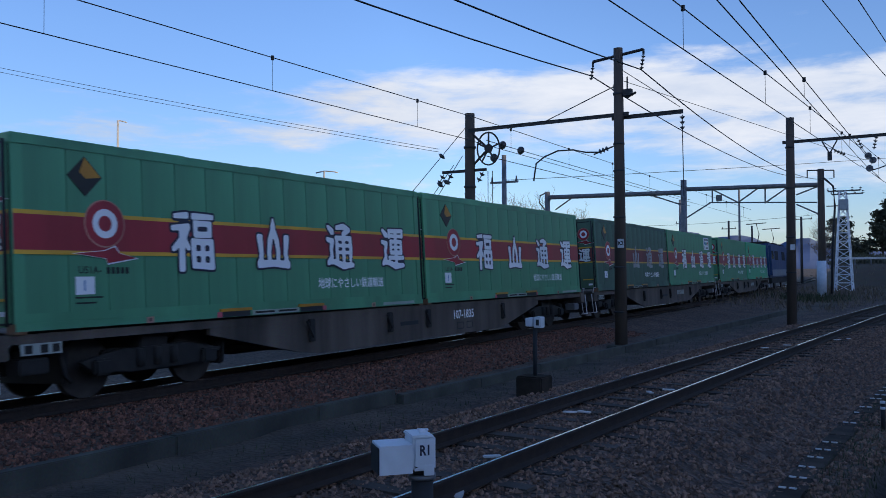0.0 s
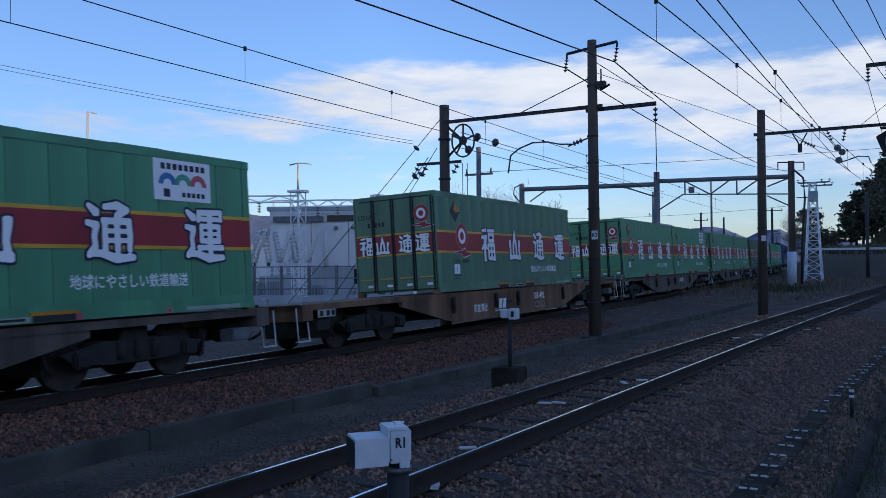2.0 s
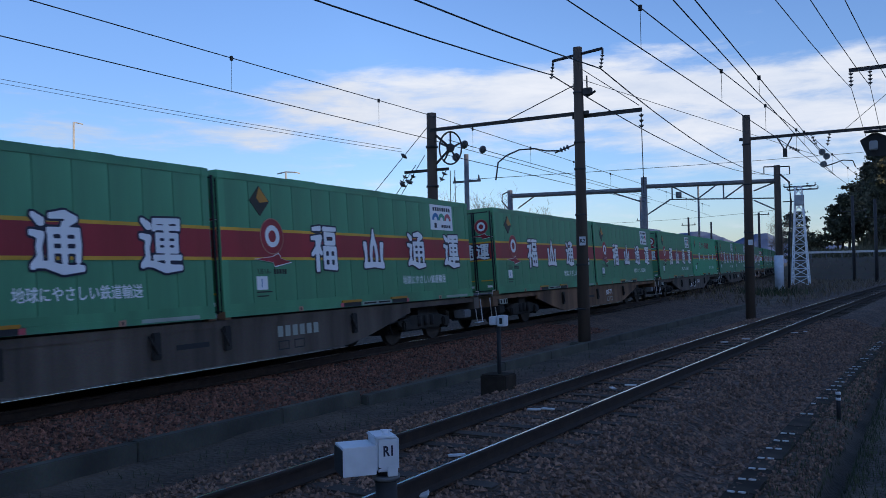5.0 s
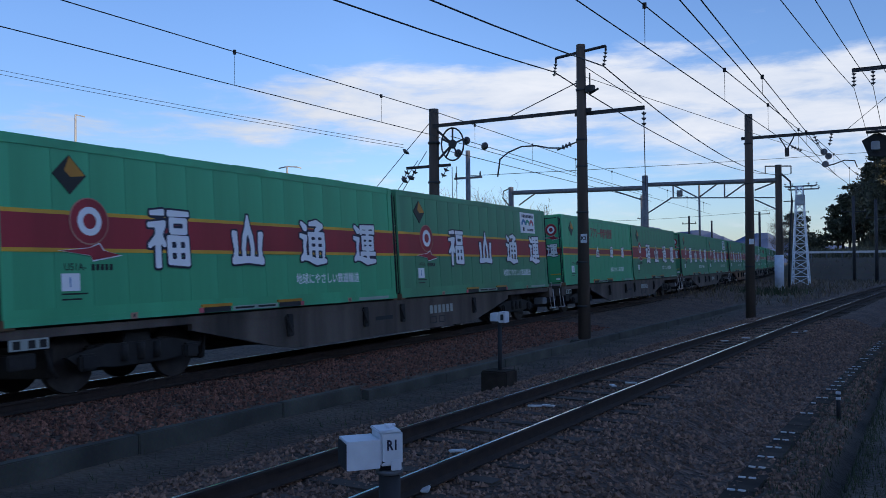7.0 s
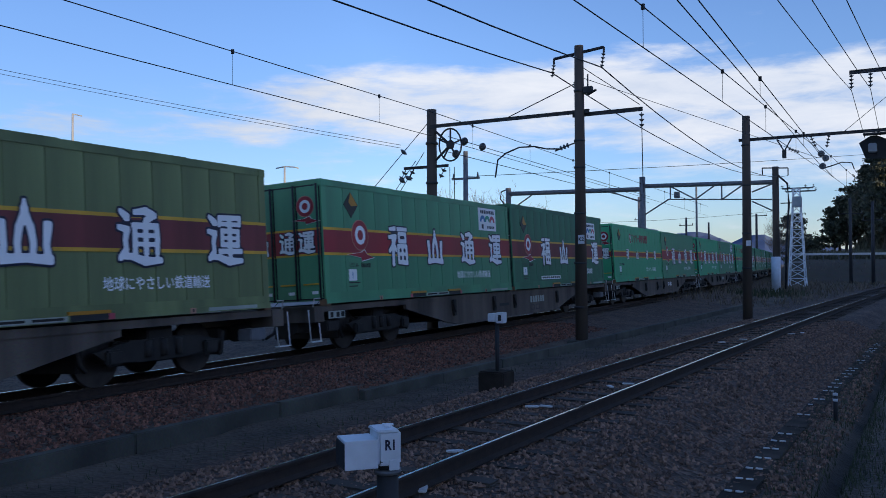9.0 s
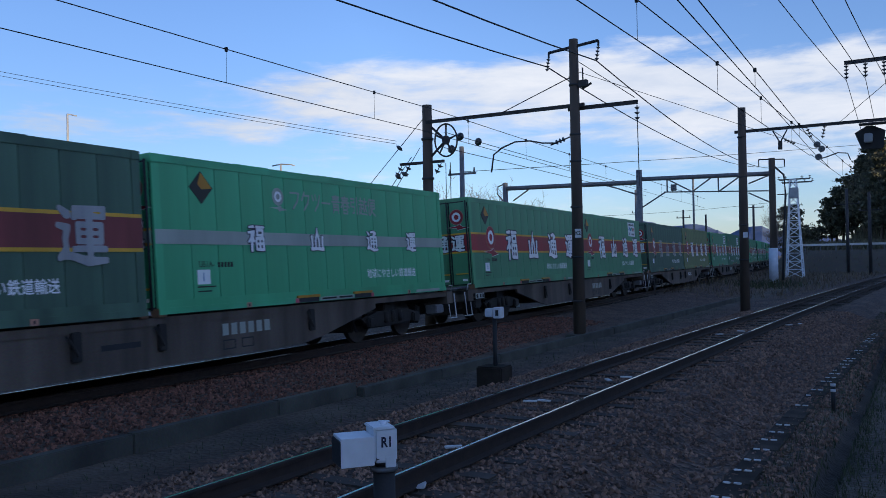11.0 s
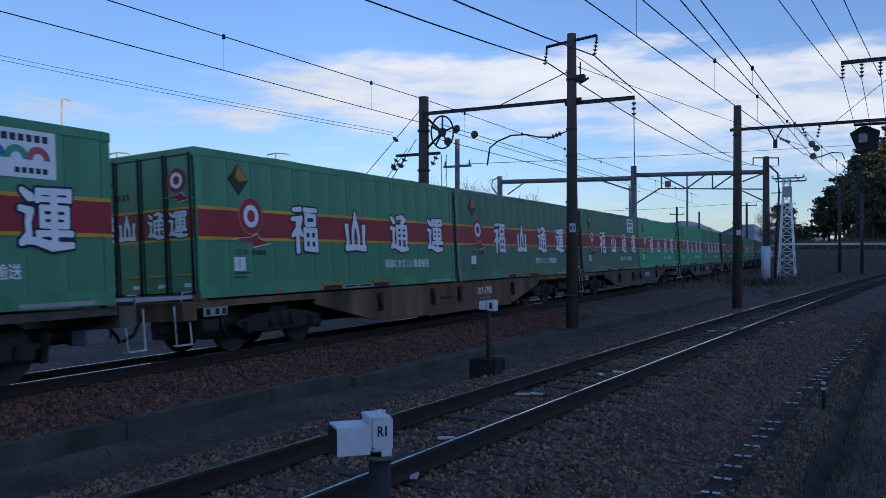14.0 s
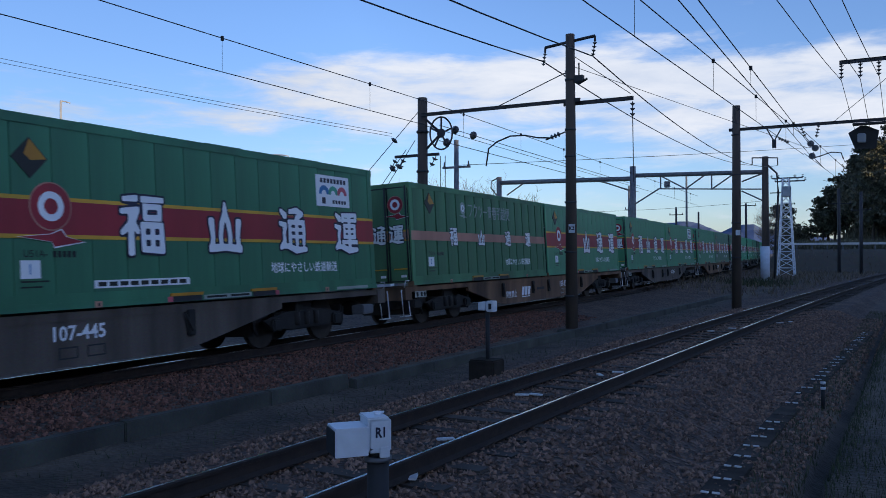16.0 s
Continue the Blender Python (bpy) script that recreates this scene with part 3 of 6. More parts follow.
def pole_a():
    x, y = -7.84, 20.84
    ob = thing("catenary_pole", "dark concrete catenary pole with feeder arms on top", "catenary pole", (x, y, -0.4), "catenary poles")
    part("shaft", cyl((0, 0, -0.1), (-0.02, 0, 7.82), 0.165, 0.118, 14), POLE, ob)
    arm = bmesh.new()
    add_cyl(arm, (-0.72, 0, 7.56), (0.66, 0, 7.70), 0.04, seg=6)
    add_cyl(arm, (-0.72, 0, 7.56), (-0.72, 0, 7.42), 0.03, seg=6)
    add_cyl(arm, (0.66, 0, 7.70), (0.66, 0, 7.56), 0.03, seg=6)
    part("feeder_arm", arm, IRON, ob)
    part("insulator", insulator_bm((-0.72, 0, 7.42), (-0.78, 0, 7.08), 4, 0.06), PORCELAIN, ob)
    part("insulator", insulator_bm((0.66, 0, 7.56), (0.60, 0, 7.18), 4, 0.06), PORCELAIN, ob)
    part("insulator", insulator_bm((-0.12, 0, 6.9), (-0.12, 0, 6.62), 4, 0.06), PORCELAIN, ob)
    part("beam", beam_bm(-4.55, 0.25, 0, 6.08, 0.085), IRON, ob)
    part("beam_arm", beam_bm(-0.25, 1.62, 0.13, 6.02, 0.09), IRON, ob)
    part("insulator", insulator_bm((1.6, 0.13, 5.94), (1.6, 0.13, 5.55), 3, 0.07), PORCELAIN, ob)
    part("hanger_rod", cyl((1.6, 0.13, 5.55), (1.62, 0.13, 3.9), 0.012, seg=5), IRON, ob)
    pull = bmesh.new()
    add_cyl(pull, (-0.15, 0, 5.28), (-0.75, 0.1, 5.12), 0.02, seg=6)
    insulator(pull, (-0.32, 0.02, 5.24), (-0.62, 0.07, 5.16), 3, 0.07)
    part("pull_off", pull, PORCELAIN, ob)
    part("pull_tube", tube([(-0.62, 0.05, 5.16), (-0.95, 0.0, 5.18), (-1.3, 0, 5.27), (-1.75, 0, 5.28), (-2.15, 0, 5.15), (-2.4, 0, 4.98), (-2.48, 0, 4.5)], 0.022, 6), IRON, ob)
    part("strut_rod", cyl((-0.1, 0, 6.85), (-2.3, 0, 6.05), 0.014, seg=5), WIRE, ob)
    sw = bmesh.new()
    add_box(sw, 0.12, 0.34, -0.08, 0.08, 6.55, 6.72)
    add_cyl(sw, (0.2, 0, 6.5), (0.45, 0, 6.62), 0.03, seg=6)
    add_cyl(sw, (0.22, 0, 6.72), (0.22, 0, 7.05), 0.02, seg=6)
    part("switch", sw, IRON, ob)
    for z in (0.95, 2.1, 3.4, 4.6, 5.3, 6.6):
        clamp = bmesh.new()
        add_cyl(clamp, (-0.02, 0, z), (-0.02, 0, z + 0.05), 0.178 - 0.0058 * z, seg=14)
        part("band", clamp, IRON, ob)
    plate = box(0.0, 0.17, -0.215, -0.20, 2.62, 2.85, 0.004)
    p = part("number_plate", plate, BOX_WHITE, ob, "white enamel plate with black characters")
    tx = text_bm("K2", 0.13, 0.002, bold=0.004)
    tx.transform(Matrix.Translation((0.085, -0.218, 2.735)) @ ON_END)
    part("writing", tx, BLACK, p)
    part("foot", box(-0.3, 0.3, -0.3, 0.3, -0.3, 0.12, 0.03), CONCRETE, ob)


def pole_b():
    x, y = -12.48, 21.05
    ob = thing("tension_pole", "dark catenary pole with a spoked tensioning wheel", "catenary pole", (x, y, -0.4), "catenary poles")
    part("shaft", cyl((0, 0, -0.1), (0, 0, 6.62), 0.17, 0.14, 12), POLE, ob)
    wheel = bmesh.new()
    c = Vector((0.62, 0.0, 5.55))
    seg = 20
    for i in range(seg):
        a, b = 2 * math.pi * i / seg, 2 * math.pi * (i + 1) / seg
        add_cyl(wheel, c + Vector((0.3 * math.cos(a), 0.12 * math.cos(a), 0.47 * math.sin(a))), c + Vector((0.3 * math.cos(b), 0.12 * math.cos(b), 0.47 * math.sin(b))), 0.026, seg=6)
    for i in range(5):
        a = 2 * math.pi * i / 5 + 0.3
        add_cyl(wheel, c, c + Vector((0.29 * math.cos(a), 0.115 * math.cos(a), 0.46 * math.sin(a))), 0.028, seg=5)
    add_cyl(wheel, c + Vector((-0.06, 0.1, 0)), c + Vector((0.06, -0.1, 0)), 0.12, seg=10)
    part("tension_wheel", wheel, IRON, ob)
    br = bmesh.new()
    add_cyl(br, (0.1, 0, 6.0), (0.62, 0, 5.55), 0.035, seg=6)
    add_cyl(br, (0.1, 0, 5.1), (0.62, 0, 5.55), 0.035, seg=6)
    part("wheel_bracket", br, IRON, ob)
    part("cross_arm", beam_bm(-0.95, 0.55, 0, 4.95, 0.07), IRON, ob)
    for dx in (-0.9, -0.62, 0.45):
        part("insulator", insulator_bm((dx, 0, 4.9), (dx - 0.15, -0.05, 4.6), 2, 0.1), PORCELAIN, ob)
    for dz in (0.1, 0.25):
        part("weight_rod", cyl((0.5 + dz, 0, 2.2), (0.5 + dz, 0, 4.9), 0.012, seg=4), WIRE, ob)
    for dz in (4.45, 3.6, 5.6):
        part("band", cyl((0, 0, dz), (0, 0, dz + 0.06), 0.18, seg=12), IRON, ob)


def pole_c():
    x, y = -5.86, 32.97
    ob = thing("catenary_pole", "dark concrete pole carrying a beam over the near track", "catenary pole", (x, y, -0.4), "catenary poles")
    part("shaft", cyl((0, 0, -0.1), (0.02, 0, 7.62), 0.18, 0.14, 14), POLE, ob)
    part("beam", beam_bm(-0.25, 9.4, 0, 6.72, 0.1), IRON, ob)
    for a, b in (((2.23, 6.74), (2.41, 6.29)), ((2.86, 6.70), (2.77, 6.24)), ((1.5, 6.3), (1.86, 6.12))):
        part("insulator", insulator_bm((a[0], 0, a[1]), (b[0], 0, b[1]), 4, 0.075), PORCELAIN, ob)
    for x2, z in ((2.59, 6.03), (2.74, 5.86), (2.63, 5.58)):
        disc = bmesh.new()
        add_cyl(disc, (x2, -0.05, z), (x2, 0.0, z), 0.10, 0.12, 16)
        add_cyl(disc, (x2, 0.0, z), (x2, 0.06, z), 0.12, 0.05, 16)
        part("strain_insulator", disc, GALV_DULL, ob, "grey porcelain disc")
        part("pin", cyl((x2, -0.08, z), (x2, 0.2, z), 0.02, seg=6), IRON, ob)
    part("link", tube([(2.41, 0, 6.29), (2.59, 0, 6.03), (2.74, 0, 5.86), (2.63, 0, 5.58), (2.95, 0.6, 5.2)], 0.012, 5), IRON, ob)
    part("pull_tube", tube([(2.63, 0, 5.50), (2.9, 0, 5.56), (3.26, 0, 5.68), (3.58, 0, 5.64), (3.66, 0, 5.4)], 0.022, 6), IRON, ob)
    drop = bmesh.new()
    add_cyl(drop, (1.6, 0, 6.66), (1.35, 0, 6.2), 0.025, seg=5)
    add_cyl(drop, (1.1, 0, 6.66), (1.35, 0, 6.2), 0.025, seg=5)
    add_box(drop, 1.28, 1.42, -0.04, 0.04, 5.95, 6.25)
    part("drop_bracket", drop, IRON, ob)
    part("plate", box(0.02, 0.19, -0.245, -0.23, 2.75, 2.95, 0.004), BOX_WHITE, ob, "small white plate")
    for z in (1.9, 3.2, 5.0, 6.5):
        part("band", cyl((0, 0, z), (0, 0, z + 0.05), 0.19 - 0.004 * z, seg=14), IRON, ob)


def gantry():
    """The far portal: three posts and a trussed beam."""
    y = 66.6
    ob = thing("gantry", "grey steel portal gantry with a trussed beam over the tracks", "gantry", (0, y, -0.4))
    for x, top, r in ((-31.7, 8.80, 0.26), (-19.8, 9.1, 0.28), (-9.74, 9.30, 0.27)):
        part("post", cyl((x, 0, -0.1), (x, 0, top), r, r * 0.85, 12), GALV_DULL if x < -10 else POLE, ob)
    part("beam", cyl((-31.7, 0, 8.30), (-19.8, 0, 8.12), 0.19, seg=8), GALV_DULL, ob)
    part("beam", cyl((-19.8, 0, 8.36), (-9.74, 0, 8.16), 0.17, seg=8), GALV_DULL, ob)
    part("lower_chord", cyl((-17.8, 0, 7.22), (-10.0, 0, 6.88), 0.055, seg=6), GALV_DULL, ob)
    for a, b in (((-17.56, 8.3), (-17.56, 7.2)), ((-13.63, 8.25), (-13.63, 7.0)), ((-15.65, 7.1), (-14.06, 8.2)), ((-13.65, 7.0), (-11.96, 8.15)), ((-11.42, 7.5), (-9.8, 8.1)),
                 ((-19.57, 6.1), (-17.72, 7.2)), ((-30.94, 7.2), (-29.31, 8.2)), ((-11.43, 6.8), (-9.83, 5.97)), ((-17.5, 8.2), (-15.65, 7.15)), ((-22.6, 8.1), (-19.9, 7.1))):
        part("brace", cyl((a[0], 0, a[1]), (b[0], 0, b[1]), 0.06, seg=6), GALV_DULL, ob)
    top = bmesh.new()
    add_cyl(top, (-10.66, 0, 9.26), (-8.86, 0, 9.16), 0.05, seg=6)
    add_cyl(top, (-10.66, 0, 9.26), (-10.66, 0, 8.7), 0.04, seg=6)
    add_cyl(top, (-8.86, 0, 9.16), (-8.86, 0, 8.6), 0.04, seg=6)
    part("feeder_arm", top, IRON, ob)
    part("cable_bend", tube([(-31.9, 0, 7.2), (-32.5, 0, 7.9), (-32.4, 0, 8.5), (-31.7, 0, 8.75)], 0.06, 6), IRON, ob)
    part("cable_bend", tube([(-9.5, -0.2, 8.6), (-8.9, -0.2, 8.0), (-8.8, -0.2, 6.5), (-9.0, -0.2, 3.5), (-9.1, -0.2, 0.2)], 0.08, 6), BOX_DARK, ob)
    part("signal_box", box(-17.25, -16.85, -0.15, 0.15, 7.28, 7.78, 0.03), GALV_DULL, ob)
    part("base_sleeve", cyl((-9.74, -0.25, 0.0), (-9.74, -0.25, 2.6), 0.33, seg=14), GALV_BRIGHT, ob, "pale blue-white painted sleeve round the post")


def small_pole(x, y, h, arm, mat, label, r=0.13, arm_z=None):
    ob = thing("line_pole", label, "utility pole", (x, y, -0.5), "distant line poles")
    part("shaft", cyl((0, 0, -0.1), (0, 0, h), r, r * 0.75, 8), mat, ob)
    if arm:
        part("cross_arm", beam_bm(-arm, arm, 0, arm_z or h - 0.5, 0.09), mat, ob)
        for dx in (-arm + 0.1, 0.0, arm - 0.1):
            part("insulator", cyl((dx, 0, (arm_z or h - 0.5) + 0.05), (dx, 0, (arm_z or h - 0.5) + 0.28), 0.06, 0.03, 6), PORCELAIN, ob)
    return ob


pole_a()
pole_b()
pole_c()
gantry()
small_pole(-19.0, 35.2, 7.6, 0.75, GALV_DULL, "grey line pole with a short cross arm behind the train", 0.15, 6.3)
small_pole(-25.9, 111, 12.2, 0.0, GALV_DULL, "tall thin grey pole by the far tracks", 0.16)
small_pole(-27.0, 110, 8.2, 0.9, IRON, "dark short line pole by the far tracks", 0.16, 7.2)
small_pole(-24.6, 112, 7.6, 0.0, IRON, "dark thin pole beyond the train", 0.15)
small_pole(-19.2, 115, 8.7, 1.3, IRON, "dark far catenary pole with an arm", 0.18, 8.4)
small_pole(-32.6, 108, 11.0, 0.6, GALV_DULL, "grey far pole beside the portal", 0.2, 8.0)
small_pole(-7.0, 98, 9.0, 1.2, IRON, "dark pole before the wooded hill", 0.18, 7.4)
small_pole(-4.6, 92, 8.2, 0.9, IRON, "dark pole before the wooded hill", 0.18, 6.4)


def lattice_tower():
    ob = thing("lattice_tower", "slender galvanised lattice tower with insulator arms", "lattice tower", (-10.5, 84.3, -0.45))
    part("mast", lattice_bm(-0.73, 0.73, -0.73, 0.73, 0, 9.1, 12, 0.062, 0.36), GALV, ob)
    for z, w, c in ((9.15, 1.35, 0.1), (8.85, 1.3, 0.35)):
        part("cross_arm", beam_bm(c - w, c + w, 0, z, 0.12), GALV_DULL, ob)
        for dx in (c - w, c - w * 0.55, c + w * 0.5, c + w):
            part("insulator", insulator_bm((dx, 0, z), (dx, 0, z + 0.32), 2, 0.14), PORCELAIN, ob)
    part("equipment_box", box(-0.28, 0.5, -0.62, -0.3, 7.35, 8.35, 0.05), TRANSFORMER, ob)
    part("side_arm", beam_bm(-1.4, -0.2, 0, 7.8, 0.08), IRON, ob)


lattice_tower()


def far_beam():
    """The short beam high up beside the near track, with three insulators."""
    ob = thing("feeder_beam", "feeder cross beam with three hanging insulators", "catenary pole", (0, 26.7, -0.4), "catenary poles")
    part("shaft", cyl((2.6, 0, -0.1), (2.6, 0, 9.9), 0.19, 0.15, 12), POLE, ob)
    part("beam", beam_bm(-1.88, 2.9, 0, 7.55, 0.1), IRON, ob)
    for dx in (-1.83, -1.34, -0.87):
        part("insulator", insulator_bm((dx, 0, 7.5), (dx, 0, 7.08), 4, 0.07), PORCELAIN, ob)


far_beam()


def signal():
    ob = thing("railway_signal", "railway signal seen from behind with a black backboard", "railway signal", (-1.43, 34.6, -0.1))
    part("post", cyl((0.6, 0, -0.1), (0.6, 0, 6.6), 0.09, 0.08, 10), IRON, ob)
    bm = bmesh.new()
    out = [(-0.72, 6.23), (-0.32, 6.47), (-0.12, 6.47), (0.30, 6.26), (0.20, 5.60), (-0.5, 5.64)]
    vs = [[bm.verts.new((px, py, pz)) for px, pz in out] for py in (0.0, 0.06)]
    bm.faces.new(vs[0])
    bm.faces.new(vs[1][::-1])
    for i in range(6):
        bm.faces.new((vs[0][i], vs[1][i], vs[1][(i + 1) % 6], vs[0][(i + 1) % 6]))
    bmesh.ops.recalc_face_normals(bm, faces=bm.faces[:])
    part("backboard", bm, BOX_DARK, ob)
    part("lamp_case", box(-0.40, -0.12, -0.3, -0.01, 5.83, 6.16, 0.03), TRANSFORMER, ob)
    part("platform", box(-0.56, 0.7, -0.35, 0.05, 6.48, 6.54, 0.01), IRON, ob)


signal()


# ---- wires ----
def wire(name, pts, r, label, group):
    return solid(name, tube(pts, r, 5), WIRE, label, "overhead wire", group)


def catenary(xs, zc, zm, y0, y1, drops, label):
    """A contact wire hung from a messenger by droppers."""
    ob = thing("catenary", label, "overhead wire", group="catenary wires")
    seg = [y0 + (y1 - y0) * i / 14 for i in range(15)]
    part("messenger_wire", tube([(xs(y), y, zm) for y in seg], 0.011), WIRE, ob)
    part("contact_wire", tube([(xs(y), y, zc) for y in seg], 0.010), WIRE, ob)
    for y in drops:
        d = bmesh.new()
        add_cyl(d, (xs(y), y, zc), (xs(y), y, zm), 0.005, seg=4)
        add_cyl(d, (xs(y), y, zm - 0.05), (xs(y), y, zm + 0.04), 0.035, seg=6)
        part("dropper", d, WIRE, ob)


catenary(lambda y: -12.3 - 0.0 * y, 5.40, 6.09, -30, 21, [2.6, 7.7, 12.75, 18.08], "contact wire on droppers above the train's track")
catenary(lambda y: -12.3 - 0.05 * (y - 21), 5.38, 6.09, 21, 66, [23.5, 28.5, 33.5, 39, 45, 51, 57, 63], "contact wire on droppers above the train's track")
catenary(lambda y: -4.08 + 0.026 * (y - 11), 5.25, 5.93, -20, 33, [8.5, 13.6, 19.1, 24.0, 29.0], "contact wire on droppers above the near track")
catenary(lambda y: -3.5 + 0.02 * (y - 33), 5.3, 6.1, 33, 85, [38, 44, 50, 56, 62, 70, 78], "contact wire on droppers above the near track")
catenary(lambda y: -2.9 - 0.02 * (y - 12), 5.25, 5.62, -20, 33, [9.5, 18.8, 27.5], "second contact wire converging over the near track")
for a, b, d in (((-8.62, -30, 6.8), (-8.62, 20.84, 6.8), 1.05), ((-7.24, -30, 6.78), (-7.24, 20.84, 6.78), 1.1)):
    wire("feeder_wire", sag(a, b, d, 16), 0.017, "thick dark feeder wire strung from pole to pole", "feeder wires")
for a, b, d in (((-8.62, 20.84, 6.8), (-10.66, 66.6, 8.3), 0.65), ((-7.24, 20.84, 6.78), (-8.86, 66.6, 8.2), 1.0)):
    wire("feeder_wire", sag(a, b, d, 16), 0.017, "thick dark feeder wire strung from pole to pole", "feeder wires")
for dx in (0.0, 0.6, 1.2):
    wire("feeder_wire", sag((-2.94 + dx * 0.81, -20, 6.64), (-1.83 + dx * 0.81, 26.7, 6.64), 0.75, 12), 0.009, "thin feeder wire above the near track", "feeder wires")
    wire("feeder_wire", sag((-1.83 + dx * 0.81, 26.7, 6.64), (-2.6 + dx, 92, 7.2), 1.2, 10), 0.009, "thin feeder wire above the near track", "feeder wires")
wire("pole_wire", [(-7.84, 20.84, 6.6), (-3.4, 33.0, 5.5)], 0.008, "thin pull-off wire between poles", "feeder wires")
wire("pole_wire", [(-7.84, 20.84, 6.9), (-6.3, 21.0, 5.75)], 0.010, "thin stay wire on the arm", "feeder wires")
wire("stay_wire", [(-2.54, 32.97, 6.34), (2.6, 26.7, 9.3)], 0.010, "thin stay wire from the beam to the feeder pole", "feeder wires")
for dz in (0.0, 0.22):
    wire("power_line", sag((-44.3, 11.5, 12.6 + dz), (-17.3, 26.9, 6.15 + dz * 0.5), 0.25, 10), 0.009, "thin power line crossing behind the train", "power lines")
wire("span_wire", sag((-31.7, 66.6, 5.4), (-9.74, 66.6, 5.6), 0.35, 8), 0.012, "horizontal span wire between far posts", "span wires")
wire("span_wire", sag((-19.0, 35.2, 5.9), (20, 115, 16.0), 0.5, 12), 0.014, "long span wire across the far tracks", "span wires")


def strain_wire(name, a, b, discs, label):
    """A tensioned wire with large disc insulators threaded on it."""
    ob = thing(name, label, "overhead wire", group="strain wires")
    a, b = Vector(a), Vector(b)
    part("wire", cyl(a, b, 0.011, seg=5), WIRE, ob)
    d = (b - a).normalized()
    for u in discs:
        p = a.lerp(b, u)
        disc = bmesh.new()
        add_cyl(disc, p - d * 0.05, p, 0.06, 0.125, 12)
        add_cyl(disc, p, p + d * 0.05, 0.125, 0.05, 12)
        part("disc_insulator", disc, PORCELAIN, ob)


strain_wire("strain_wire", (-11.95, 21.1, 5.4), (-12.7, 44.0, 5.25), (0.045, 0.10), "tensioned contact wire with large disc insulators")
strain_wire("strain_wire", (-11.95, 21.1, 4.95), (-12.75, 44.0, 4.95), (0.02,), "tensioned lower wire with a disc insulator")
strain_wire("strain_wire", (-12.6, 21.05, 5.85), (-17.6, 19.0, -0.4), (0.135,), "slanting stay wire with a disc insulator")
strain_wire("strain_wire", (-12.7, 21.0, 5.0), (-16.2, 20.2, -0.4), (0.14,), "slanting stay wire with a disc insulator")
strain_wire("strain_wire", (-13.0, 21.0, 4.75), (-16.9, 20.3, -0.4), (0.11,), "slanting stay wire with a disc insulator")


# ---- trackside equipment ----
def machine_r1():
    ob = thing("point_indicator", "white two-part trackside box marked R1 on a dark post", "trackside box", (-2.458, 3.649, -0.35))
    yaw = Matrix.Rotation(radians(50), 4, "Z")
    b1 = box(-0.056, 0.066, -0.07, 0.11, 1.008, 1.185, 0.012)
    b1.transform(yaw)
    main = part("case", b1, BOX_WHITE, ob)
    lid = box(-0.062, 0.056, -0.064, 0.113, 1.172, 1.190, 0.006)
    lid.transform(yaw)
    part("lid", lid, BOX_WHITE, ob)
    b2 = box(-0.232, -0.058, -0.075, 0.105, 1.002, 1.148, 0.003)
    b2.transform(yaw)
    part("hood", b2, BOX_WHITE, ob)
    face = box(-0.238, -0.230, -0.070, 0.10, 1.006, 1.136, 0.002)
    face.transform(yaw)
    part("lens_face", face, BOX_DARK, ob)
    tx = text_bm("R1", 0.072, 0.0012, bold=0.0022)
    tx.transform(yaw @ Matrix.Translation((0.008, -0.0712, 1.112)) @ ON_END @ Matrix.Diagonal((0.78, 1, 1, 1)))
    part("writing", tx, NAVY, main, "dark blue characters")
    nut = bmesh.new()
    add_cyl(nut, (0.0, 0.02, 1.19), (0.0, 0.02, 1.208), 0.018, seg=8)
    add_cyl(nut, (-0.03, 0.02, 1.202), (0.03, 0.03, 1.206), 0.006, seg=5)
    part("wing_nut", nut, GALV, ob)
    tongue = box(0.0, 0.055, -0.076, -0.066, 0.985, 1.04, 0.003)
    tongue.transform(yaw)
    part("tongue", tongue, BOX_WHITE, ob)
    part("post", cyl((0, 0.02, -0.05), (0, 0.02, 0.96), 0.058, 0.058, 16), BOLLARD_DARK, ob)
    part("collar", cyl((0, 0.02, 0.955), (0, 0.02, 0.978), 0.072, 0.072, 18), GALV_DULL, ob, "worn steel collar")
    part("socket", cyl((0, 0.02, 0.978), (0, 0.02, 1.01), 0.05, 0.05, 14), BOX_DARK, ob)
    part("screw", cyl((0.03, -0.06, 1.03), (0.02, -0.075, 1.03), 0.008, seg=8), BOX_DARK, ob)


def machine_far():
    ob = thing("signal_box", "small white trackside box on a dark post and concrete foot", "trackside box", (-5.85, 11.8, -0.42))
    part("case", box(-0.10, 0.02, -0.10, 0.10, 1.22, 1.35, 0.01), BOX_WHITE, ob)
    part("case", box(0.03, 0.15, -0.08, 0.08, 1.2, 1.37, 0.01), BOX_WHITE, ob)
    part("dark_window", box(0.075, 0.125, -0.088, -0.07, 1.24, 1.33, 0.003), BOX_DARK, ob)
    part("post", cyl((0.02, 0, 0.3), (0.02, 0, 1.21), 0.034, seg=10), BOX_DARK, ob)
    part("foot", box(-0.22, 0.22, -0.2, 0.2, -0.2, 0.46, 0.02), TROUGH, ob)


def stub():
    ob = thing("marker_stub", "short black marker post with two white bands", "marker post", (-1.10, 12.4, -0.42))
    part("post", cyl((0, 0, -0.05), (0, 0, 0.37), 0.028, seg=10), BOLLARD_DARK, ob)
    for z in (0.26, 0.335):
        part("white_band", cyl((0, 0, z), (0, 0, z + 0.035), 0.032, seg=10), BOX_WHITE, ob)


machine_r1()
machine_far()
stub()


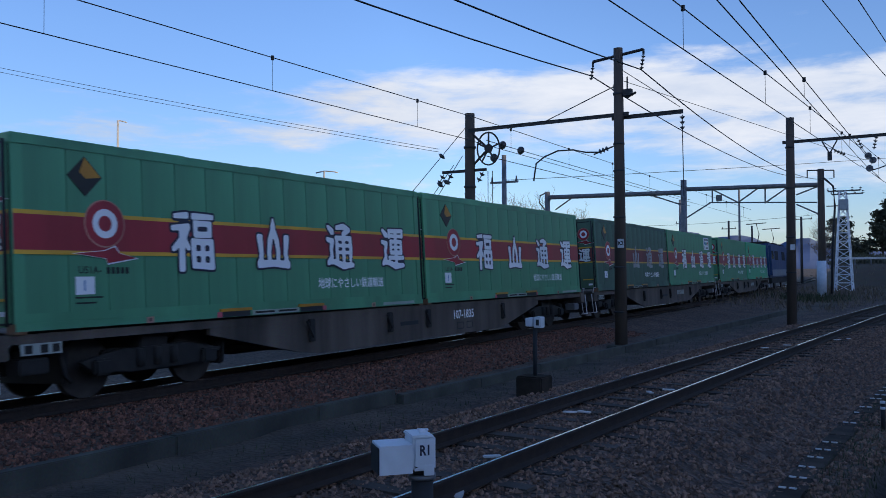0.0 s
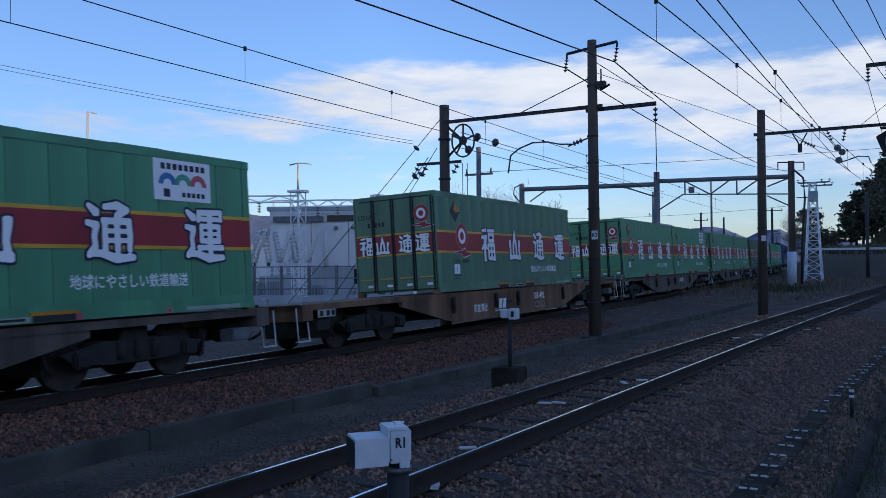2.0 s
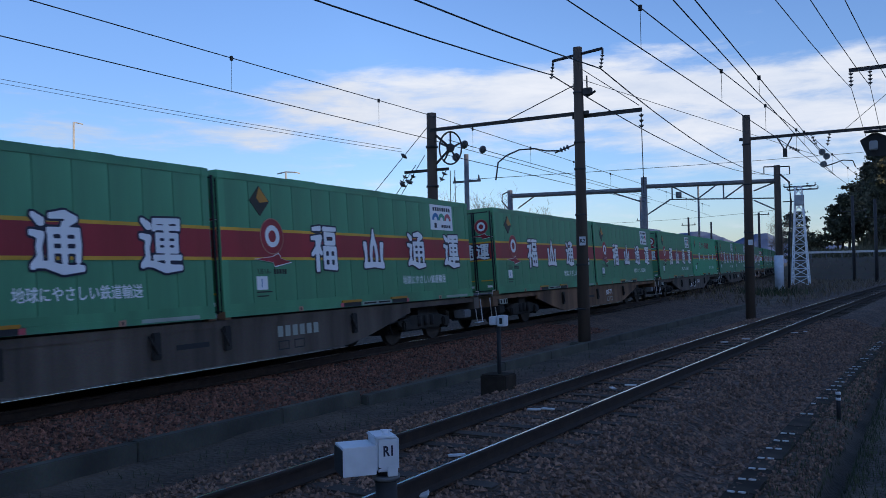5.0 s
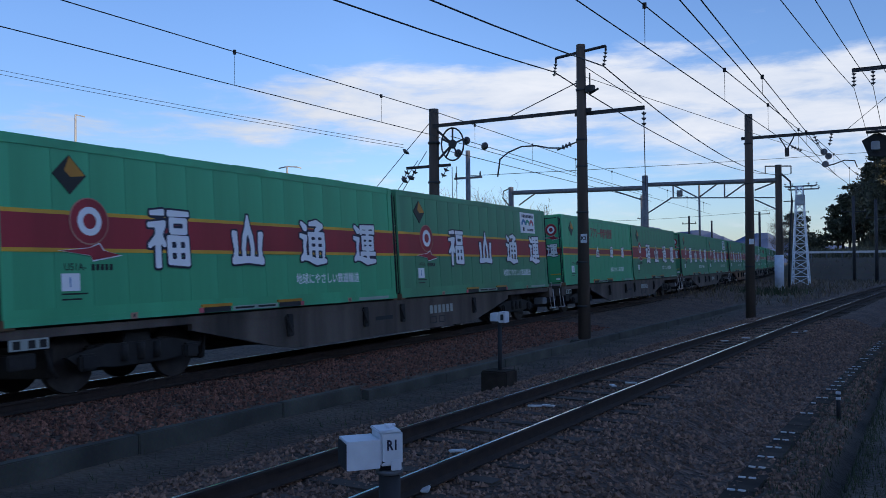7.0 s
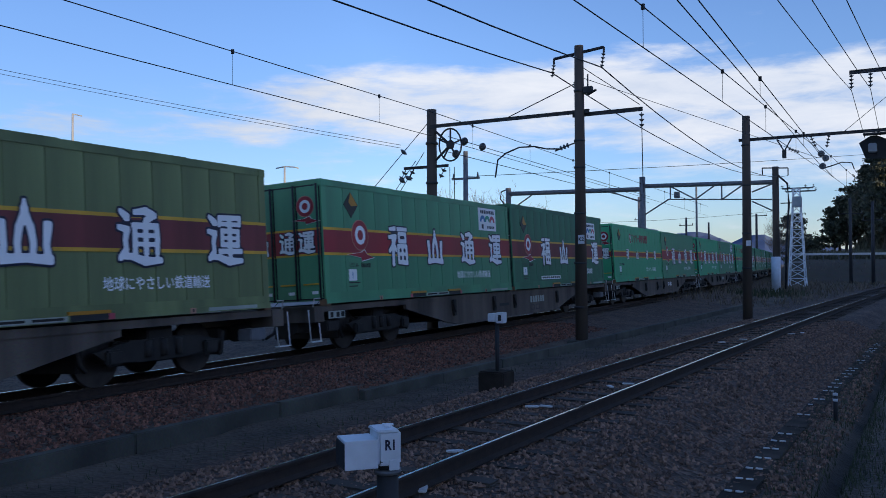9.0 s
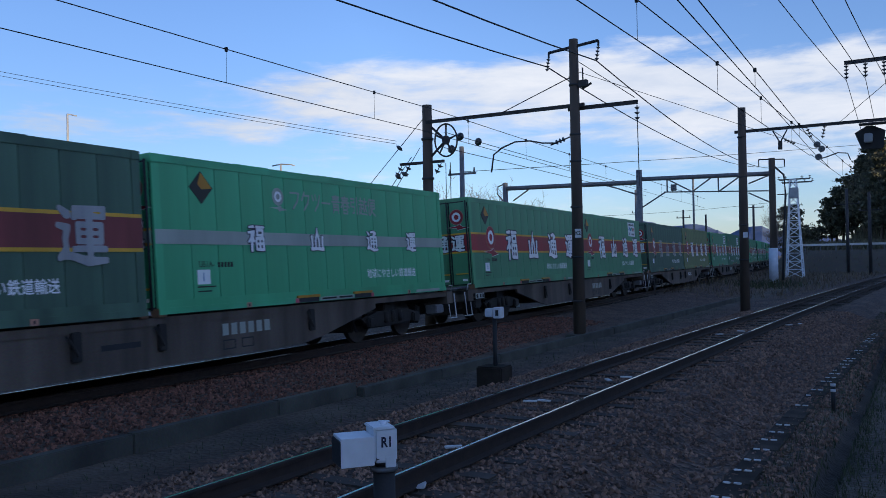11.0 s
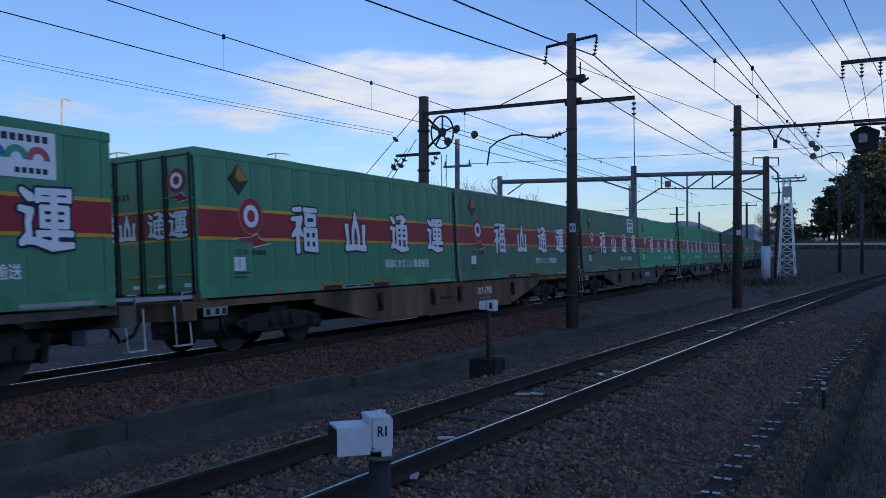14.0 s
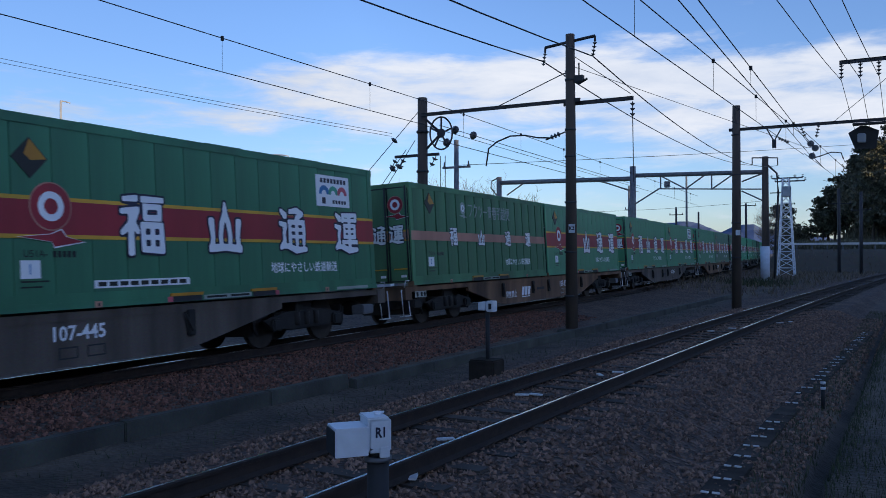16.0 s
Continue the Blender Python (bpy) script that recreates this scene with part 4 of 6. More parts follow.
# ---- the freight train ----
LENGTH, HALF_W, BOT, TOP = 9.26, 1.13, 0.92, 3.345      # one 31-foot container
PITCH = 20.4

FOOT = (((0.05, 0.93, 0.07), (0.20, 0.82, 0.13)), ((0.02, 0.64, 0.09), (0.20, 0.60, 0.12), (0.15, 0.42, 0.10), (0.17, 0.24, 0.10), (0.03, 0.10, 0.09)),
        ((0.04, 0.12, 0.08), (0.28, 0.13, 0.11), (0.62, 0.04, 0.15), (1.0, 0.06, 0.10)))
STROKES = {   # bold brush strokes of the emblems and of the title: points along each stroke as x, z, width
    "emblem_first": (((0.06, 0.94, 0.08), (0.33, 0.96, 0.11)), ((0.0, 0.72, 0.09), (0.36, 0.75, 0.11), (0.26, 0.55, 0.11), (0.0, 0.34, 0.08)), ((0.21, 0.70, 0.12), (0.20, 0.0, 0.14)),
                     ((0.28, 0.48, 0.10), (0.37, 0.36, 0.08)), ((0.52, 0.95, 0.11), (1.0, 0.95, 0.09)), ((0.56, 0.82, 0.10), (0.94, 0.82, 0.09), (0.93, 0.62, 0.10), (0.56, 0.62, 0.09), (0.56, 0.82, 0.10)),
                     ((0.50, 0.48, 0.11), (0.97, 0.48, 0.10), (0.98, 0.02, 0.12), (0.51, 0.04, 0.10), (0.50, 0.48, 0.11)), ((0.50, 0.26, 0.08), (0.97, 0.26, 0.08)), ((0.74, 0.48, 0.10), (0.74, 0.04, 0.10))),
    "emblem_second": (((0.50, 0.99, 0.05), (0.50, 0.84, 0.13), (0.50, 0.70, 0.15)), ((0.47, 0.74, 0.11), (0.39, 0.55, 0.12), (0.35, 0.32, 0.11), (0.37, 0.10, 0.10)), ((0.53, 0.74, 0.11), (0.61, 0.55, 0.12), (0.65, 0.32, 0.11), (0.63, 0.10, 0.10)),
                      ((0.07, 0.60, 0.16), (0.11, 0.30, 0.11), (0.08, 0.06, 0.13)), ((0.93, 0.60, 0.16), (0.89, 0.30, 0.11), (0.93, 0.06, 0.13)), ((0.06, 0.07, 0.15), (0.50, 0.09, 0.13), (0.95, 0.06, 0.15))),
    "emblem_third": FOOT + (((0.40, 0.92, 0.09), (0.66, 0.95, 0.13), (0.88, 0.88, 0.10), (0.66, 0.78, 0.10)), ((0.36, 0.68, 0.10), (0.92, 0.68, 0.11), (0.94, 0.44, 0.11), (0.92, 0.20, 0.10)), ((0.38, 0.68, 0.10), (0.38, 0.18, 0.11)),
                            ((0.38, 0.51, 0.07), (0.92, 0.51, 0.07)), ((0.38, 0.35, 0.07), (0.92, 0.35, 0.07)), ((0.65, 0.72, 0.11), (0.65, 0.20, 0.11))),
    "emblem_fourth": FOOT + (((0.34, 0.78, 0.09), (0.36, 0.92, 0.10), (0.98, 0.94, 0.09), (0.97, 0.80, 0.09)), ((0.42, 0.80, 0.08), (0.92, 0.80, 0.08)), ((0.42, 0.66, 0.09), (0.92, 0.66, 0.09), (0.91, 0.38, 0.10), (0.42, 0.38, 0.09), (0.42, 0.66, 0.09)),
                             ((0.42, 0.52, 0.06), (0.92, 0.52, 0.06)), ((0.34, 0.25, 0.09), (0.99, 0.25, 0.10)), ((0.66, 0.92, 0.11), (0.66, 0.12, 0.11))),
}
TITLE = (   # nine marks of the title line, thin strokes of one width
    (((0.05, 0.9), (0.92, 0.9), (0.75, 0.45), (0.3, 0.05)),),
    (((0.38, 1.0), (0.1, 0.55)), ((0.32, 0.82), (0.88, 0.82), (0.72, 0.4), (0.3, 0.02))),
    (((0.1, 0.85), (0.2, 0.6)), ((0.42, 0.9), (0.5, 0.65)), ((0.92, 0.9), (0.75, 0.4), (0.35, 0.03))),
    (((0.05, 0.5), (0.95, 0.5)),),
    (((0.12, 0.92), (0.88, 0.92)), ((0.18, 0.78), (0.82, 0.78)), ((0.02, 0.63), (0.98, 0.63)), ((0.5, 1.0), (0.5, 0.63)), ((0.22, 0.0), (0.22, 0.48), (0.8, 0.48), (0.8, 0.0)), ((0.22, 0.32), (0.8, 0.32)), ((0.22, 0.16), (0.8, 0.16))),
    (((0.12, 0.9), (0.88, 0.9)), ((0.18, 0.77), (0.82, 0.77)), ((0.02, 0.63), (0.98, 0.63)), ((0.5, 1.0), (0.4, 0.65), (0.02, 0.35)), ((0.62, 0.63), (0.98, 0.36)), ((0.28, 0.42), (0.74, 0.42), (0.74, 0.0), (0.28, 0.0), (0.28, 0.42)), ((0.28, 0.21), (0.74, 0.21))),
    (((0.08, 0.92), (0.5, 0.92), (0.5, 0.7), (0.1, 0.7), (0.08, 0.45), (0.52, 0.45), (0.46, 0.05), (0.3, 0.05)), ((0.85, 1.0), (0.85, 0.0))),
    (((0.05, 0.85), (0.45, 0.85)), ((0.25, 1.0), (0.25, 0.62)), ((0.0, 0.62), (0.5, 0.62)), ((0.27, 0.62), (0.27, 0.1)), ((0.27, 0.38), (0.48, 0.38)), ((0.13, 0.45), (0.02, 0.02)), ((0.05, 0.15), (0.35, 0.05), (1.0, 0.03)),
     ((0.55, 0.82), (1.0, 0.82)), ((0.6, 0.82), (0.6, 0.25)), ((0.76, 1.0), (0.8, 0.5), (0.98, 0.2)), ((0.95, 0.6), (0.65, 0.2))),
    (((0.25, 1.0), (0.02, 0.6)), ((0.17, 0.7), (0.17, 0.0)), ((0.35, 0.95), (1.0, 0.95)), ((0.4, 0.78), (0.95, 0.78), (0.95, 0.42), (0.4, 0.42), (0.4, 0.78)), ((0.4, 0.6), (0.95, 0.6)), ((0.66, 0.95), (0.6, 0.3), (0.3, 0.0)), ((0.42, 0.3), (1.0, 0.0))),
)


def glyph_bm(strokes, w, h, grow, d0, d1, n):
    """Strokes run together into one thin plate in the side's plane (y along, z up), grown by a margin, from depth d0 to d1."""
    pad = 0.14
    g = np.linspace(-pad, 1 + pad, n)
    px, pz = np.meshgrid(g, g, indexing="ij")
    field = np.full(px.shape, 9.0)
    for line in strokes:
        pts = [(*p, 0.105)[:3] for p in line]
        for (ax, az, aw), (bx, bz, bw) in zip(pts, pts[1:]):
            ux, uz = bx - ax, bz - az
            t = np.clip(((px - ax) * ux + (pz - az) * uz) / (ux * ux + uz * uz + 1e-9), 0, 1)
            qx, qz = np.abs(px - ax - t * ux), np.abs(pz - az - t * uz)
            dist = (qx ** 4 + qz ** 4) ** 0.25          # nearly square stroke ends
            field = np.minimum(field, dist - (aw + (bw - aw) * t) / 2)
    field -= grow / w
    bm, seen = bmesh.new(), {}

    def vert(key, y, z, d):
        if (key, d) not in seen:
            seen[key, d] = bm.verts.new((d, y * w, z * h))
        return seen[key, d]
    for i in range(n - 1):
        for j in range(n - 1):
            ring = ((i, j), (i + 1, j), (i + 1, j + 1), (i, j + 1))
            val = [field[c] for c in ring]
            if min(val) > 0:
                continue
            poly, cut = [], []
            for k in range(4):
                a, b, va, vb = ring[k], ring[(k + 1) % 4], val[k], val[(k + 1) % 4]
                if va <= 0:
                    poly.append(vert(a, g[a[0]], g[a[1]], d1))
                if (va <= 0) != (vb <= 0):
                    f = min(0.95, max(0.05, va / (va - vb)))
                    if a > b:
                        key, y, z = (b, a), g[a[0]] + f * (g[b[0]] - g[a[0]]), g[a[1]] + f * (g[b[1]] - g[a[1]])
                    else:
                        key, y, z = (a, b), g[a[0]] + f * (g[b[0]] - g[a[0]]), g[a[1]] + f * (g[b[1]] - g[a[1]])
                    poly.append(vert(key, y, z, d1))
                    cut.append((key, y, z))
            if len(poly) > 2:
                bm.faces.new(poly)
            if len(cut) == 2:
                (ka, ya, za), (kb, yb, zb) = cut
                bm.faces.new((vert(ka, ya, za, d1), vert(ka, ya, za, d0), vert(kb, yb, zb, d0), vert(kb, yb, zb, d1)))
    return bm


EMBLEM = {}
for key in STROKES:
    for size, (w, h, n) in {"big": (0.76, 0.80, 46), "small": (0.40, 0.42, 30), "door": (0.36, 0.42, 28)}.items():
        EMBLEM[key, size, "outline"] = mesh_of("outline", glyph_bm(STROKES[key], w, h, 0.034 if size == "big" else 0.016, 0.0, 0.004, n - 8), NAVY)
        EMBLEM[key, size, "strokes"] = mesh_of(key, glyph_bm(STROKES[key], w, h, 0.005 if size == "big" else 0.002, 0.003, 0.008, n), WHITE)
    EMBLEM[key, "big", "dull"] = mesh_of(key, glyph_bm(STROKES[key], 0.76, 0.80, 0.005, 0.003, 0.008, 40), DULL)

TITLE_MARK = {}
for i, strokes in enumerate(TITLE):
    for pale in (True, False):
        TITLE_MARK[i, pale] = mesh_of("title_mark", glyph_bm(strokes, 0.29, 0.34, 0.0 if pale else 0.003, 0.0, 0.005, 34), PALE if pale else RED)


def disc_bm(r0, r1, d0, d1, seg=28):
    """A ring or disc in the side's plane."""
    bm = bmesh.new()
    for i in range(seg):
        a, b = 2 * math.pi * i / seg, 2 * math.pi * (i + 1) / seg
        ring = [[bm.verts.new((d, r * math.cos(t), r * math.sin(t))) for t in (a, b) for r in (r0, r1)] for d in (d0, d1)]
        lo, hi = ring
        bm.faces.new((hi[0], hi[1], hi[3], hi[2]))
        bm.faces.new((lo[1], hi[1], hi[3], lo[3]))
        if r0 > 0:
            bm.faces.new((lo[0], lo[2], hi[2], hi[0]))
    bmesh.ops.remove_doubles(bm, verts=bm.verts[:], dist=0.0002)
    bmesh.ops.recalc_face_normals(bm, faces=bm.faces[:])
    return bm


def poly_bm(pts, d0, d1):
    """A flat plate of any outline in the side's plane, pts as (along, up)."""
    bm = bmesh.new()
    a = [bm.verts.new((d1, p, q)) for p, q in pts]
    b = [bm.verts.new((d0, p, q)) for p, q in pts]
    bm.faces.new(a)
    for i in range(len(pts)):
        j = (i + 1) % len(pts)
        bm.faces.new((a[i], b[i], b[j], a[j]))
    bmesh.ops.recalc_face_normals(bm, faces=bm.faces[:])
    return bm


BOLT = ((-0.50, 0.01), (-0.02, 0.05), (0.15, 0.11), (0.22, 0.02), (0.52, -0.045), (0.03, -0.12), (0.0, -0.05))


def target(parent, x, y, z, s, turn=None, marks=None):
    """The round red and white mark with an arrow below it."""
    base = Matrix.Translation((x, y, z)) @ (turn or Matrix.Identity(4)) @ Matrix.Diagonal((1, s, s, 1))
    for name, me in marks or TARGET:
        share(name, me, parent, base)


TARGET = [("rim", mesh_of("rim", disc_bm(0.0, 0.335, 0.0, 0.004), PINK)), ("red_disc", mesh_of("red_disc", disc_bm(0.0, 0.315, 0.003, 0.007), RED)),
          ("white_ring", mesh_of("white_ring", disc_bm(0.11, 0.205, 0.006, 0.010), WHITE)),
          ("arrow_rim", mesh_of("arrow_rim", poly_bm([(p * 1.08, q * 1.18 - 0.43) for p, q in BOLT], 0.0, 0.005), WHITE)),
          ("arrow", mesh_of("arrow", poly_bm([(p, q - 0.43) for p, q in BOLT], 0.004, 0.009), RED))]
PALE_TARGET = [("white_disc", mesh_of("white_disc", disc_bm(0.0, 0.335, 0.0, 0.004), PALE)), ("white_ring", mesh_of("pale_ring", disc_bm(0.11, 0.205, 0.003, 0.006), WHITE)),
               ("arrow", mesh_of("pale_arrow", poly_bm([(p, q - 0.43) for p, q in BOLT], 0.0, 0.005), PALE))]


def slogan_mesh():
    bm = text_bm("地球にやさしい鉄道輸送", 0.2, 0.0, bold=0.003)
    bm.transform(Matrix.Translation((0, 0, 0)) @ ON_SIDE @ Matrix.Diagonal((0.94, 1.04, 1, 1)))
    return mesh_of("slogan", bm, WHITE)


SLOGAN = slogan_mesh()


def code_mesh():
    bm = text_bm("U51A-", 0.13, 0.0, bold=0.002)
    bm.transform(ON_SIDE)
    for k in range(5):
        add_box(bm, -0.003, 0.001, 0.26 + 0.075 * k, 0.31 + 0.075 * k, -0.045, 0.04)
    return mesh_of("number", bm, BLACK)


CODE = code_mesh()
PANEL = {}


def container(body, stripe, label, style="wide", poster=False, ribs=15, number="", grubby=False, notice=False, shift=0.0, smooth=False, tall=0.0):
    """A 31-foot container; its base is at z = 0 in its own space, y runs along the train from its rear end."""
    ob = thing("freight_container", label, "freight container", group="containers on the train")
    h = TOP - BOT + tall
    core = bmesh.new()
    add_box(core, -HALF_W, HALF_W - (0.075 if style == "thin" and grubby else 0.012), 0.03, LENGTH - 0.03, 0.09, h - 0.02)
    part("shell", core, body, ob)
    # side panels, with narrow joints
    n = ribs
    key = ("panel", body.name, n, style, grubby, smooth, tall)
    if key not in PANEL:
        w = (LENGTH - 0.3) / n
        bm = bmesh.new()
        g = 0.034 if style == "thin" and grubby else 0.003 if smooth else 0.007
        add_box(bm, -0.075, 0.0, g, w - g, 0.0, h - 0.36)
        PANEL[key] = (w, mesh_of("side_panel", bm, body))
    w, me = PANEL[key]
    for i in range(n):
        share("side_panel", me, ob, Matrix.Translation((HALF_W, 0.15 + i * w, 0.24)))
    frame_bm = bmesh.new()
    add_box(frame_bm, HALF_W - 0.1, HALF_W + 0.012, 0.0, LENGTH, h - 0.12, h)
    add_box(frame_bm, HALF_W - 0.1, HALF_W + 0.014, 0.0, LENGTH, 0.13, 0.235)
    add_box(frame_bm, HALF_W - 0.1, HALF_W + 0.035, 0.0, LENGTH, 0.03, 0.125)
    for y in (0.0, LENGTH - 0.15):
        add_box(frame_bm, HALF_W - 0.14, HALF_W + 0.012, y, y + 0.15, 0.126, h - 0.122)
        add_box(frame_bm, -HALF_W - 0.012, -HALF_W + 0.14, y, y + 0.15, 0.0, h)
    part("frame", frame_bm, body, ob)
    roof = bmesh.new()
    add_box(roof, -HALF_W, HALF_W - 0.02, 0.02, LENGTH - 0.02, h - 0.04, h + 0.012)
    for y in (1.9, 4.3, 6.6):
        add_box(roof, -HALF_W + 0.1, HALF_W - 0.06, y, y + 0.9, h + 0.012, h + 0.03)
    part("roof", roof, body, ob)
    for x in (-HALF_W, HALF_W - 0.13):
        for y in (-0.012, LENGTH - 0.15):
            for z in (0.0, h - 0.13):
                part("corner_casting", box(x - 0.014, x + 0.155, y, y + 0.165, z - 0.004, z + 0.125, 0.008), body if z else WAGON_BROWN, ob)
    # stripe with its two yellow lines, drawn over the panels
    sz0, sz1 = (0.985, 1.475) if style == "wide" else (1.08, 1.30)
    part("stripe", box(HALF_W + 0.001, HALF_W + 0.0135, 0.01, LENGTH - 0.01, sz0, sz1), stripe, ob)
    if stripe not in (PINK, PALE):
        for z in (sz0, sz1):
            part("yellow_line", box(HALF_W + 0.002, HALF_W + 0.0145, 0.01, LENGTH - 0.01, z - 0.026, z + 0.026), YELLOW, ob)
    face = HALF_W + 0.0142
    if style == "wide":
        for key, y in zip(STROKES, (2.46, 4.22, 6.05, 7.82)):
            for kind in ("dull",) if grubby else ("outline", "strokes"):
                share("outline" if kind == "outline" else "lettering", EMBLEM[key, "big", kind], ob, Matrix.Translation((face, y + shift, 0.795)))
        target(ob, face, 1.30, 1.375, 0.95)
    else:
        for key, y in zip(STROKES, (2.08, 3.85, 5.81, 7.48)):
            for kind in ("outline", "strokes"):
                share("outline" if kind == "outline" else "lettering", EMBLEM[key, "small", kind], ob, Matrix.Translation((face, y, 0.99)))
        for i, y in enumerate([3.32 + 0.33 * k for k in range(9)]):
            share("title_mark", TITLE_MARK[i, stripe is PINK or stripe is PALE], ob, Matrix.Translation((HALF_W + 0.002, y - 0.02, 1.74)))
        target(ob, HALF_W + 0.002, 2.95, 1.95, 0.48, marks=PALE_TARGET if stripe in (PINK, PALE) else TARGET)
    share("slogan", SLOGAN, ob, Matrix.Translation((HALF_W + 0.004, 6.80, 0.50)))
    # hazard placard, data plate and small writing
    part("placard", poly_bm([(0.76, 1.98), (1.02, 1.72), (1.28, 1.98), (1.02, 2.24)], HALF_W, HALF_W + 0.012), BLACK, ob)
    part("placard_corner", poly_bm([(0.94, 2.03), (1.03, 1.95), (1.26, 1.98), (1.02, 2.225)], HALF_W + 0.009, HALF_W + 0.0145), ORANGE, ob)
    part("data_plate", box(HALF_W, HALF_W + 0.012, 0.84, 1.12, 0.45, 0.68), WHITE, ob)
    part("plate_mark", box(HALF_W + 0.004, HALF_W + 0.016, 0.962, 0.976, 0.50, 0.63), BLUE, ob)
    if number:
        tx = text_bm(number, 0.145, 0.0, bold=0.003)
        tx.transform(Matrix.Translation((HALF_W + 0.003, 1.30, 0.76)) @ ON_SIDE)
        part("number", tx, BLACK, ob)
    else:
        share("number", CODE, ob, Matrix.Translation((HALF_W + 0.003, 1.06, 0.76)))
    for y0, y1, z in ((0.84, 1.25, 0.40), (0.84, 1.15, 0.33)):
        part("small_writing", box(HALF_W, HALF_W + 0.0025, y0, y1, z, z + 0.022), BLACK, ob)
    if poster:
        bm = poly_bm([(7.24, 1.69), (8.38, 1.69), (8.38, 2.30), (7.24, 2.30)], HALF_W, HALF_W + 0.0125)
        sheet = part("poster", bm, WHITE, ob, "white advertising panel with coloured arches")
        for y, m in ((7.50, BLUE), (7.81, SEAGREEN), (8.12, CORAL)):
            arc = disc_bm(0.085, 0.175, HALF_W + 0.010, HALF_W + 0.0155, 16)
            bmesh.ops.bisect_plane(arc, geom=arc.verts[:] + arc.edges[:] + arc.faces[:], plane_co=(0, 0, 0.0), plane_no=(0, 0, -1), clear_outer=True)
            arc.transform(Matrix.Translation((0, y, 1.925)))
            part("arch", arc, m, sheet)
        for y0, y1, z0, z1 in [(7.38 + 0.115 * k, 7.46 + 0.115 * k, 2.15, 2.24) for k in range(8)] + [(7.42, 7.54, 1.74, 1.86)] + [(7.78 + 0.1 * k, 7.85 + 0.1 * k, 1.75, 1.82) for k in range(5)]:
            part("poster_writing", box(HALF_W + 0.009, HALF_W + 0.0145, y0, y1, z0, z1), NAVY, sheet)
    if notice:
        part("notice", box(HALF_W, HALF_W + 0.012, notice, notice + 1.8, 0.29, 0.40), WHITE, ob)
        for i in range(9):
            part("notice_writing", box(HALF_W + 0.009, HALF_W + 0.0145, notice + 0.06 + 0.19 * i, notice + 0.20 + 0.19 * i, 0.315, 0.375), BLACK, ob)
    # fork pockets and the caution strip at the bottom rail
    for y in (3.35, 5.2):
        part("fork_pocket", box(HALF_W + 0.02, HALF_W + 0.038, y, y + 0.62, 0.035, 0.12), BOX_DARK, ob)
        part("pocket_mark", box(HALF_W + 0.001, HALF_W + 0.045, y - 0.03, y + 0.65, 0.118, 0.165), ORANGE, ob)
        part("pocket_rust", box(HALF_W + 0.022, HALF_W + 0.04, y - 0.1 if y < 4 else y + 0.62, y if y < 4 else y + 0.72, 0.035, 0.115), CORAL if not grubby else WAGON_BROWN, ob)
    part("caution_strip", box(HALF_W + 0.022, HALF_W + 0.04, 4.02, 5.16, 0.042, 0.112), PALE, ob)
    for y in (4.08, 4.64):
        part("strip_writing", box(HALF_W + 0.03, HALF_W + 0.0425, y, y + 0.46, 0.062, 0.094), UNDER, ob)
    for y in (1.92, 7.35):
        part("lock_plate", box(HALF_W + 0.02, HALF_W + 0.041, y, y + 0.12, 0.03, 0.115), PINK, ob)
        part("lock_hole", box(HALF_W + 0.03, HALF_W + 0.0435, y + 0.045, y + 0.075, 0.05, 0.095), BOX_DARK, ob)
    part("rail_plate", box(HALF_W + 0.022, HALF_W + 0.04, 7.75, 8.9, 0.05, 0.105), PALE if not grubby else body, ob)
    # rear doors on their dark rubber seals
    part("door_seal", box(-HALF_W + 0.025, HALF_W - 0.025, -0.004, 0.03, 0.115, h - 0.09), BOX_DARK, ob)
    tx = text_bm("U51A", 0.17, 0.0, bold=0.002)
    tx.transform(Matrix.Translation((-HALF_W + 0.33, -0.024, 1.93)) @ Matrix.Rotation(radians(-90), 4, "Z") @ ON_SIDE)
    part("number", tx, BLACK, ob)
    digits = bmesh.new()
    for k in range(5):
        add_box(digits, -HALF_W + 0.40 + 0.1 * k, -HALF_W + 0.46 + 0.1 * k, -0.024, -0.018, 1.68, 1.79)
    part("number_bars", digits, BLACK, ob)
    dw = (2 * HALF_W - 0.06) / 4
    for i in range(4):
        door = part("door", box(-HALF_W + 0.03 + i * dw + 0.022, -HALF_W + 0.03 + (i + 1) * dw - 0.022, -0.02, 0.035, 0.14, h - 0.12, 0.006), body, ob)
        x = -HALF_W + 0.03 + (i + 0.5) * dw
        part("door_stripe", box(x - dw / 2 + 0.022, x + dw / 2 - 0.022, -0.026, -0.012, sz0, sz1), stripe, door)
        for z in (sz0, sz1):
            part("door_line", box(x - dw / 2 + 0.022, x + dw / 2 - 0.022, -0.028, -0.012, z - 0.02, z + 0.02), YELLOW, door)
        part("lock_bar", cyl((x + dw * 0.42, -0.045, 0.1), (x + dw * 0.42, -0.045, h - 0.08), 0.021, seg=8), BOX_DARK, door)
        part("handle", box(x - 0.16, x + 0.2, -0.05, -0.03, 0.40, 0.43, 0.004), YELLOW, door)
        part("white_plate", box(x + 0.02, x + 0.16, -0.03, -0.015, 0.22, 0.28, 0.002), WHITE, door)
        key = list(STROKES)[i]
        m = Matrix.Translation((x - 0.19 + (0.05 if i % 2 == 0 else -0.05), -0.026, 1.02)) @ Matrix.Rotation(radians(-90), 4, "Z")
        for kind in ("outline", "strokes"):
            share("lettering" if kind == "strokes" else "outline", EMBLEM[key, "door", kind], ob, m)
    target(ob, HALF_W - 0.36, -0.024, 1.92, 0.62, Matrix.Rotation(radians(-90), 4, "Z"))
    return ob


